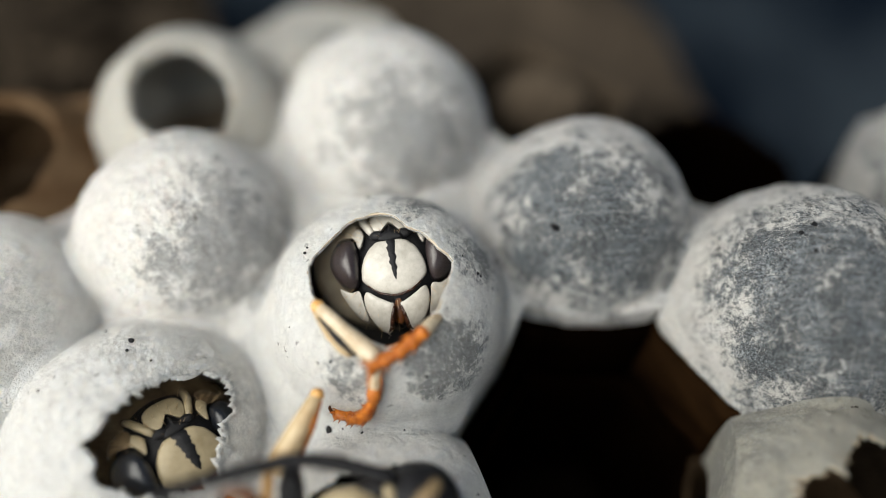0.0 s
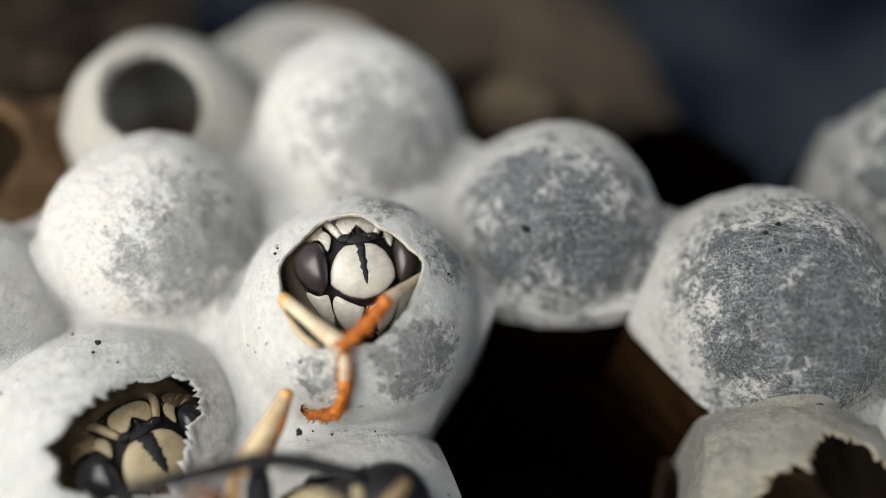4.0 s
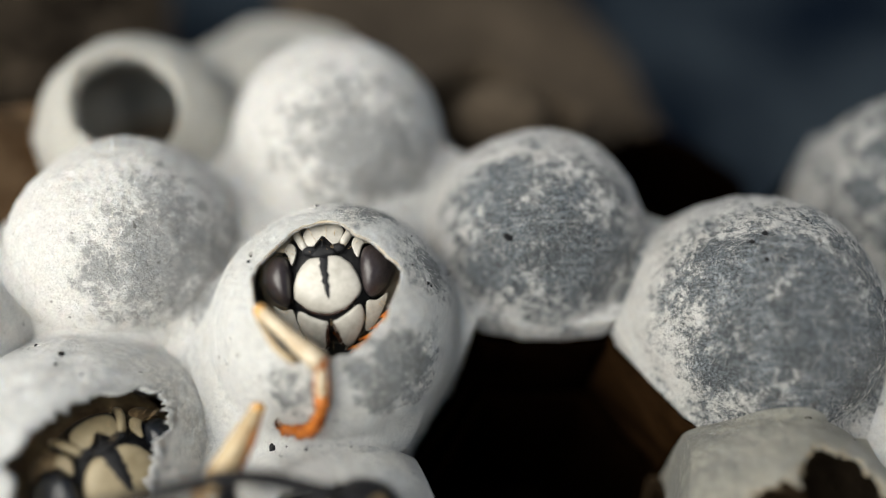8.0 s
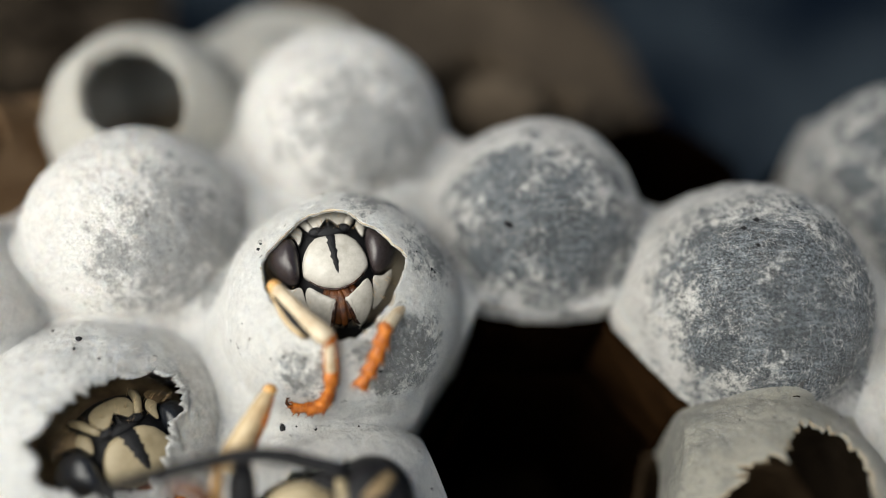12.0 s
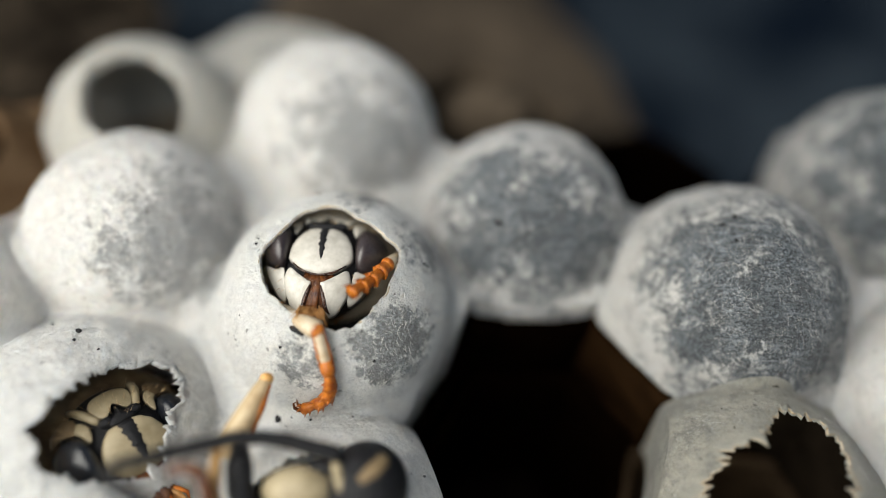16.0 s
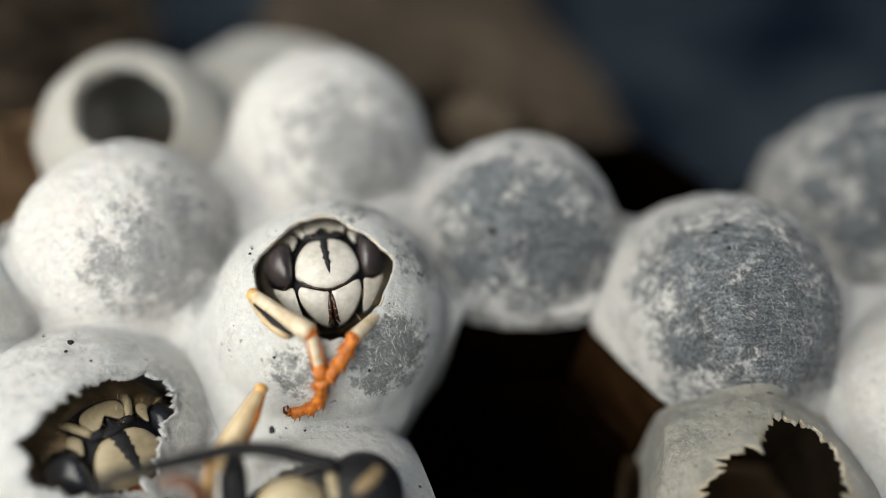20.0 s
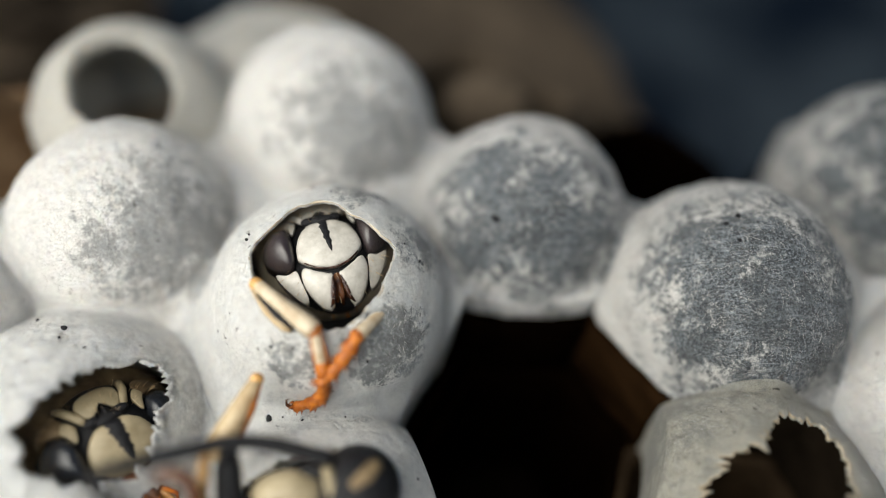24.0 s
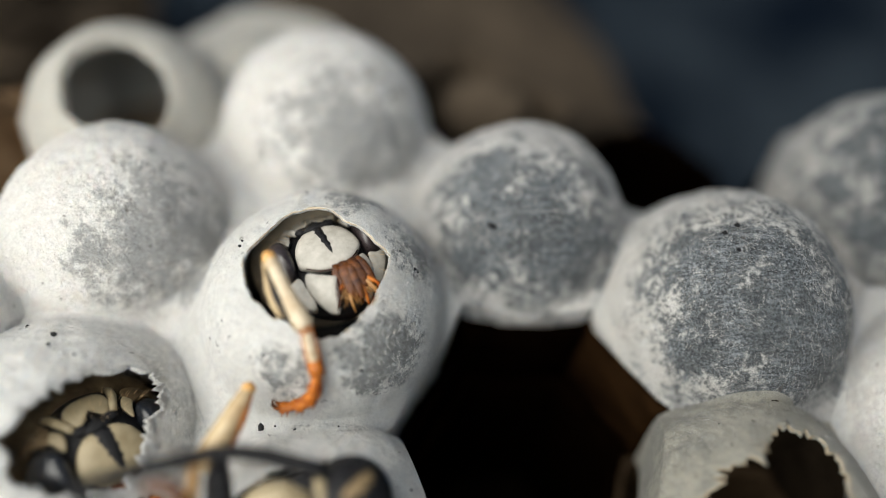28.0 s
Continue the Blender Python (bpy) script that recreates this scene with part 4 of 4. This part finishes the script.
# ---- what moves: face (place, yaw, pitch, roll), knee, ankle, foot joint, toe, then right knee, ankle, toe ----
MOVES = [
    (0, 0.32, 0.01, 2.96, -3, -16, 7,  -1.76, -1.54, 3.25,  -0.00, -3.04, 2.89,  -0.12, -3.79, 1.68,  -1.58, -3.73, -0.01,  1.93, -1.25, 2.50,  1.23, -2.46, 3.24,  0.25, -3.13, 2.94),
    (0.5, 0.18, 0.05, 2.99, -8, -18, 3,  -1.71, -1.67, 3.21,  0.03, -3.13, 2.80,  -0.11, -3.93, 1.32,  -1.52, -3.74, -0.36,  2.06, -1.28, 2.39,  1.24, -2.44, 3.25,  0.26, -3.15, 2.92),
    (1, 0.23, 0.15, 3.06, -6, -25, 5,  -1.58, -1.60, 3.30,  -0.18, -2.85, 3.08,  -0.17, -3.85, 1.54,  -1.50, -3.76, -0.23,  2.14, -0.03, 2.64,  1.43, -1.43, 3.74,  0.39, -2.27, 3.63),
    (1.5, 0.29, -0.01, 2.94, -4, -16, 5,  -1.61, -1.72, 3.23,  -0.07, -2.99, 2.95,  -0.12, -3.92, 1.36,  -1.73, -3.53, -1.00,  2.13, -0.50, 2.60,  1.33, -1.87, 3.58,  0.26, -2.76, 3.29),
    (2, 0.23, -0.25, 2.80, -5, -8, 1,  -1.64, -1.56, 3.30,  -0.10, -2.88, 3.06,  -0.10, -3.74, 1.80,  -1.62, -3.70, -0.27,  1.98, -0.65, 2.69,  1.12, -1.97, 3.60,  0.13, -2.73, 3.32),
    (2.5, 0.39, -0.40, 2.72, 1, -6, 0,  -1.51, -1.57, 3.36,  -0.01, -2.93, 3.01,  -0.07, -3.75, 1.79,  -1.34, -3.81, 0.25,  2.04, -0.95, 2.55,  1.02, -2.34, 3.40,  0.15, -3.09, 2.98),
    (4.5, 0.22, -0.01, 2.92, 9, -11, 7,  -1.59, -1.61, 3.30,  -0.01, -2.83, 3.10,  -0.07, -3.74, 1.81,  -1.41, -3.79, 0.16,  2.11, -0.10, 2.66,  1.05, -1.69, 3.76,  0.22, -2.64, 3.39),
    (5, 0.18, -0.08, 2.86, 7, -6, 5,  -1.50, -1.53, 3.38,  0.02, -2.97, 2.97,  0.03, -3.75, 1.77,  -1.48, -3.77, -0.12,  2.10, -1.03, 2.46,  1.07, -2.40, 3.34,  0.19, -3.10, 2.97),
    (5.5, 0.17, -0.12, 2.84, 7, -6, 4,  -1.46, -1.71, 3.31,  0.02, -2.92, 3.02,  0.05, -3.74, 1.79,  -1.51, -3.76, 0.02,  2.07, -1.19, 2.42,  1.21, -2.45, 3.25,  0.24, -3.08, 2.99),
    (6, 0.12, -0.01, 2.92, 5, -10, 7,  -1.56, -1.54, 3.35,  0.04, -2.90, 3.03,  0.06, -3.64, 2.00,  -1.41, -3.79, 0.21,  2.13, -1.05, 2.44,  1.16, -2.40, 3.31,  0.26, -3.02, 3.05),
    (6.5, 0.11, -0.13, 2.82, 3, -6, 12,  -1.48, -1.60, 3.35,  0.05, -2.88, 3.06,  -0.00, -3.70, 1.89,  -1.42, -3.79, 0.19,  2.26, -0.29, 2.52,  1.36, -1.73, 3.64,  0.57, -2.61, 3.37),
    (7, 0.08, -0.10, 2.85, 3, -6, 8,  -1.54, -1.64, 3.31,  -0.00, -2.88, 3.05,  0.01, -3.66, 1.95,  -1.31, -3.80, 0.50,  2.21, -0.12, 2.58,  1.24, -1.65, 3.72,  0.37, -2.53, 3.45),
    (7.5, 0.09, -0.19, 2.81, 1, -6, 12,  -1.51, -1.66, 3.31,  -0.00, -2.85, 3.09,  0.03, -3.67, 1.94,  -1.30, -3.78, 0.68,  2.26, 0.14, 1.64,  1.81, -0.89, 2.48,  1.22, -1.41, 1.96),
    (8, -0.07, -0.19, 2.82, -7, -6, 7,  -1.66, -1.50, 3.32,  0.04, -2.92, 3.02,  0.01, -3.75, 1.77,  -1.42, -3.79, 0.13,  2.31, 0.26, 1.57,  1.92, -0.86, 2.41,  1.36, -1.38, 1.88),
    (8.5, -0.04, 0.01, 2.94, -5, -26, 11,  -1.47, -1.63, 3.34,  0.00, -2.84, 3.09,  0.04, -3.62, 2.03,  -1.10, -3.81, 0.83,  2.26, 0.33, 1.62,  1.76, -0.82, 2.54,  1.12, -1.50, 1.94),
    (9, 0.03, 0.12, 3.02, -1, -33, 12,  -1.37, -1.57, 3.41,  0.09, -3.01, 2.92,  0.12, -3.67, 1.94,  -0.85, -3.88, 0.78,  2.35, 0.50, 1.43,  1.92, -0.73, 2.46,  1.33, -1.37, 1.90),
    (9.5, 0.04, 0.11, 3.01, 2, -34, 10,  -1.26, -1.35, 3.55,  -0.07, -2.91, 3.02,  -0.05, -3.73, 1.81,  -1.26, -3.83, 0.34,  2.45, 1.13, 0.80,  1.91, -0.66, 2.48,  1.14, -1.43, 1.99),
    (10, 0.01, 0.22, 3.10, 3, -37, 12,  -1.43, -1.28, 3.51,  0.01, -2.86, 3.07,  0.05, -3.70, 1.88,  -1.23, -3.84, 0.41,  2.69, 0.27, 2.06,  1.80, -1.57, 3.51,  0.78, -2.74, 3.22),
    (10.5, -0.02, 0.19, 3.07, 1, -35, 12,  -1.41, -1.36, 3.49,  -0.10, -2.92, 3.01,  -0.01, -3.71, 1.86,  -1.28, -3.84, 0.08,  2.28, 0.36, 1.58,  1.75, -0.97, 2.49,  0.96, -1.73, 1.84),
    (11, 0.01, 0.23, 3.09, 3, -34, 12,  -1.39, -1.20, 3.55,  0.05, -2.70, 3.21,  -0.02, -3.70, 1.89,  -1.40, -3.80, 0.04,  3.10, 1.22, 0.99,  2.27, -1.27, 3.36,  1.03, -2.69, 3.19),
    (11.5, -0.07, 0.06, 2.98, 2, -23, 9,  -1.53, -1.36, 3.44,  0.01, -2.79, 3.14,  0.03, -3.74, 1.80,  -1.35, -3.81, -0.24,  2.54, -0.46, 2.22,  1.70, -2.27, 3.17,  0.93, -3.45, 2.39),
    (12, -0.07, 0.04, 2.97, 2, -18, 9,  -1.61, -1.22, 3.45,  0.02, -2.79, 3.14,  0.03, -3.63, 2.00,  -1.41, -3.79, 0.22,  2.32, -0.78, 2.36,  1.49, -2.45, 3.14,  0.98, -3.55, 2.23),
    (12.5, -0.07, 0.06, 2.97, 3, -20, 10,  -1.67, -1.18, 3.44,  -0.09, -2.70, 3.21,  0.04, -3.70, 1.88,  -1.20, -3.86, 0.31,  2.36, -0.69, 2.34,  1.46, -2.47, 3.14,  0.91, -3.58, 2.19),
    (14.5, -0.26, 0.14, 3.07, -12, -34, 10,  -1.94, -0.91, 1.69,  -0.13, -2.76, 3.16,  0.06, -3.60, 2.07,  -0.65, -3.95, 0.59,  1.99, 1.15, 1.77,  1.72, -0.85, 3.22,  1.51, -2.30, 3.31),
    (15, -0.31, 0.15, 3.09, -12, -37, -1,  -1.96, -0.74, 1.66,  -0.26, -2.71, 3.20,  0.02, -3.55, 2.14,  -0.69, -3.94, 0.61,  2.35, 1.75, 1.46,  1.30, -0.40, 3.50,  0.83, -2.00, 3.71),
    (15.5, -0.25, 0.12, 3.06, -10, -35, -5,  -1.97, -0.91, 1.81,  -0.30, -2.81, 3.11,  -0.02, -3.61, 2.05,  -0.75, -3.96, 0.41,  2.43, 1.49, 1.23,  1.42, -1.14, 3.28,  0.40, -2.57, 3.42),
    (16, -0.26, 0.12, 3.06, -10, -34, -4,  -1.90, -0.96, 1.75,  -0.20, -2.82, 3.10,  0.09, -3.61, 2.04,  -0.66, -3.97, 0.43,  2.50, 1.49, 1.25,  1.69, -0.69, 3.28,  0.84, -2.01, 3.71),
    (16.5, -0.13, 0.04, 2.99, -6, -30, 1,  -1.86, -0.96, 1.74,  -0.25, -2.83, 3.10,  0.03, -3.65, 1.97,  -0.65, -3.97, 0.44,  2.28, 1.45, 1.19,  1.51, 0.41, 3.41,  0.51, -0.95, 4.16),
    (17, -0.05, 0.02, 2.96, -6, -31, 9,  -1.78, -0.92, 2.13,  -0.24, -2.77, 3.14,  0.11, -3.61, 2.04,  -0.67, -3.96, 0.49,  2.47, 1.76, 1.53,  1.58, -0.06, 3.40,  0.29, -1.54, 4.00),
    (17.5, -0.06, -0.02, 2.97, -8, -38, 13,  -1.70, -0.74, 2.73,  -0.12, -2.80, 3.13,  0.24, -3.58, 2.09,  -0.70, -3.95, 0.54,  2.38, 1.82, 1.58,  1.42, -0.16, 3.47,  0.26, -1.48, 4.03),
    (18, 0.01, -0.14, 2.87, -3, -17, 5,  -1.96, -1.16, 3.29,  -0.15, -2.89, 3.04,  0.07, -3.61, 2.05,  -0.52, -3.95, 0.74,  2.07, 0.99, 2.51,  1.12, -2.00, 3.58,  -0.05, -3.06, 3.02),
    (18.5, -0.00, -0.06, 2.89, -4, -18, 5,  -2.01, -1.17, 3.25,  -0.03, -2.91, 3.03,  0.08, -3.66, 1.96,  -0.75, -3.94, 0.53,  2.26, 0.61, 2.46,  1.29, -2.16, 3.42,  0.28, -3.30, 2.74),
    (19, 0.01, -0.05, 2.89, -3, -20, 6,  -2.01, -1.17, 3.26,  -0.15, -2.84, 3.09,  0.08, -3.51, 2.22,  -0.79, -3.96, 0.37,  2.10, -1.10, 2.44,  0.80, -2.88, 3.02,  -0.06, -3.87, 1.88),
    (19.5, -0.03, 0.00, 2.93, -5, -21, 5,  -2.18, -1.09, 3.17,  -0.22, -2.82, 3.11,  0.01, -3.45, 2.31,  -0.86, -3.94, 0.42,  2.18, -0.99, 2.41,  0.85, -2.81, 3.07,  -0.06, -3.83, 1.95),
    (20, -0.00, 0.08, 2.98, 0, -27, 8,  -2.27, -1.05, 3.12,  -0.23, -2.67, 3.23,  -0.00, -3.37, 2.42,  -0.86, -3.93, 0.49,  2.17, -0.91, 2.46,  0.90, -2.76, 3.10,  -0.01, -3.83, 1.95),
    (20.5, 0.01, 0.15, 3.02, 3, -29, 9,  -2.15, -1.10, 3.19,  -0.20, -2.76, 3.16,  0.00, -3.40, 2.38,  -0.78, -3.95, 0.47,  2.26, -0.92, 2.36,  0.90, -2.79, 3.08,  0.09, -3.82, 1.97),
    (21, 0.06, 0.13, 3.01, 7, -28, 9,  -2.19, -1.12, 3.15,  -0.18, -2.77, 3.15,  0.01, -3.45, 2.31,  -0.87, -3.92, 0.52,  2.09, -1.17, 2.42,  0.72, -2.96, 2.96,  -0.02, -3.78, 2.05),
    (21.5, 0.06, 0.16, 3.03, 6, -30, 10,  -2.17, -1.20, 3.14,  -0.17, -2.76, 3.16,  0.08, -3.43, 2.34,  -0.78, -3.92, 0.63,  2.32, -0.38, 2.45,  0.75, -2.71, 3.19,  0.05, -3.73, 2.13),
    (23.5, 0.14, 0.29, 3.15, 9, -38, 16,  -1.95, -1.32, 3.23,  -0.12, -2.83, 3.10,  0.10, -3.46, 2.29,  -0.82, -3.95, 0.33,  2.18, -0.93, 2.43,  0.99, -2.82, 3.02,  0.20, -3.75, 2.10),
    (24, 0.06, 0.26, 3.06, 3, -36, 14,  -1.89, -1.30, 3.27,  -0.05, -2.82, 3.11,  0.14, -3.51, 2.22,  -0.79, -3.97, 0.16,  2.39, -0.98, 2.21,  1.06, -2.88, 2.94,  0.24, -3.79, 2.02),
    (24.5, 0.14, 0.37, 3.08, 11, -41, 15,  -2.11, -1.10, 3.22,  -0.24, -2.83, 3.09,  0.06, -3.45, 2.31,  -0.86, -3.94, 0.34,  2.28, -1.26, 2.18,  0.96, -2.85, 3.00,  0.13, -3.73, 2.13),
    (25, 0.13, 0.48, 3.15, 8, -50, 17,  -2.04, -0.96, 3.30,  -0.13, -2.72, 3.19,  0.15, -3.37, 2.42,  -0.86, -3.93, 0.47,  2.34, -0.76, 2.34,  0.94, -2.58, 3.24,  0.16, -3.64, 2.28),
    (25.5, 0.11, 0.49, 3.17, 8, -51, 15,  -1.83, -1.27, 3.62,  -0.27, -2.66, 3.24,  0.07, -3.50, 2.23,  -0.79, -3.94, 0.53,  2.13, 0.86, 1.60,  1.53, -0.90, 2.66,  0.94, -1.64, 1.93),
    (26, 0.16, 0.43, 3.12, 7, -49, 18,  -1.66, -1.14, 3.74,  -0.22, -2.62, 3.28,  0.13, -3.51, 2.20,  -0.80, -3.94, 0.47,  2.21, 1.44, 1.09,  1.65, -0.81, 2.62,  0.98, -1.59, 1.94),
    (26.5, 0.13, 0.40, 3.12, 7, -49, 19,  -1.52, -1.24, 3.77,  -0.18, -2.68, 3.23,  0.11, -3.56, 2.12,  -0.88, -3.93, 0.46,  2.20, 0.86, 1.50,  1.64, -0.94, 2.58,  1.04, -1.69, 1.83),
    (27, 0.11, 0.37, 3.10, 7, -48, 20,  -1.46, -1.13, 3.83,  -0.22, -2.64, 3.26,  0.14, -3.50, 2.23,  -0.85, -3.92, 0.57,  2.18, 0.78, 1.58,  1.62, -0.97, 2.58,  1.01, -1.71, 1.83),
    (27.5, 0.09, 0.35, 3.08, 7, -45, 21,  -1.25, -1.10, 3.91,  -0.06, -2.60, 3.30,  0.16, -3.51, 2.20,  -0.83, -3.93, 0.53,  2.11, 0.77, 1.66,  1.66, -0.96, 2.56,  1.13, -1.68, 1.79),
    (28, 0.16, 0.32, 3.07, 9, -43, 22,  -1.18, -0.79, 4.00,  -0.10, -2.60, 3.30,  0.16, -3.35, 2.44,  -0.84, -3.88, 0.79,  2.35, 0.50, 1.44,  1.74, -1.19, 2.41,  1.27, -1.72, 1.65),
]
MOUTH = [(0, 0.7), (0.5, 0.1), (1, 0.8), (2, 0.5), (2.5, 0.8), (4.5, 0.6), (5, 0.9), (5.5, 0.3), (6, 0.7), (7, 0.8), (7.5, 0.5), (8.5, 0.6), (9, 0.9), (10, 0.9), (10.5, 1), (11, 0.9), (11.5, 0.7),
         (12, 1), (12.5, 0.8), (14.5, 1), (16.5, 1), (17, 0.9), (18, 0.5), (18.5, 0.3), (19, 0.2), (19.5, 0.8), (20, 0.1), (20.5, 0.3), (21, 0.1), (21.5, 0.2), (23.5, 0.5), (24, 0.7), (25, 0.8), (25.5, 1), (28, 1)]

GAPE = [(0, 0), (24.1, 0), (24.6, 0.35), (25.2, 0.45), (25.7, 1), (26.3, 1), (26.8, 0.9), (27.3, 1), (28, 0.9)]

BRUSH = [(0, 0), (13.0, 0), (14.6, 0.9), (16.4, 1), (16.9, 0.2), (18.0, 0), (24.2, 0), (25.2, 0.3), (28, 0.3)]


def motions():
    face, shin_l, first_l, foot_l, shin_r, foot_r = [], [], [], [], [], []
    for t, x, y, z, yaw, pitch, roll, *p in MOVES:
        knee, ankle, joint, toe, knee_r, ankle_r, toe_r = [Vector(p[i:i + 3]) for i in range(0, 21, 3)]
        end = ankle + (joint - ankle).normalized() * 1.3
        face.append((t, UP @ facing(x, y, z, yaw, pitch, roll)))
        shin_l.append((t, UP @ along(ankle, knee)))
        first_l.append((t, UP @ along(ankle, joint)))
        foot_l.append((t, UP @ along(end, toe)))
        shin_r.append((t, UP @ along(ankle_r, knee_r)))
        foot_r.append((t, UP @ along(ankle_r, toe_r)))
    walk(HEAD, face)
    walk(SHIN_L, shin_l)
    walk(FIRST_L, first_l)
    walk(FOOT_L, foot_l)
    walk(SHIN_R, shin_r)
    walk(FOOT_R, foot_r)
    # the jaws swing open about their outer corners, most of all towards the end, when the palps come forward
    for jaw, side in zip(JAWS, (-1, 1)):
        hinge = pose(0.82 * side * MM, -0.85 * MM, 0)
        walk(jaw, [(t, hinge @ pose(0, 0, 0, 0, 0, 17 * side * u) @ hinge.inverted()) for t, u in MOUTH])
    root = pose(0, -0.9 * MM, 0)
    for palp in PALPS:
        walk(palp, [(t, root @ pose(0.34 * u * MM, (1.0 - 1.05 * u) * MM, (-1.9 + 2.3 * u) * MM, 38 * u) @ root.inverted()) for t, u in GAPE])
    rest = [(t, u, max(0.0, min(1.0, (t - 24.3) / 1.4))) for t, u in MOUTH]
    walk(LABIUM, [(t, root @ pose(0.28 * g * MM, (0.95 - 0.95 * u - 0.12 * g) * MM, (-1.0 + 0.85 * u + 0.24 * g) * MM, 22 * u + 12 * g) @ root.inverted()) for t, u, g in rest])
    walk(TUFT, [(t, pose(0, (0.55 - 0.75 * u) * MM, (-0.28 + 0.75 * u) * MM)) for t, u in BRUSH])


motions()
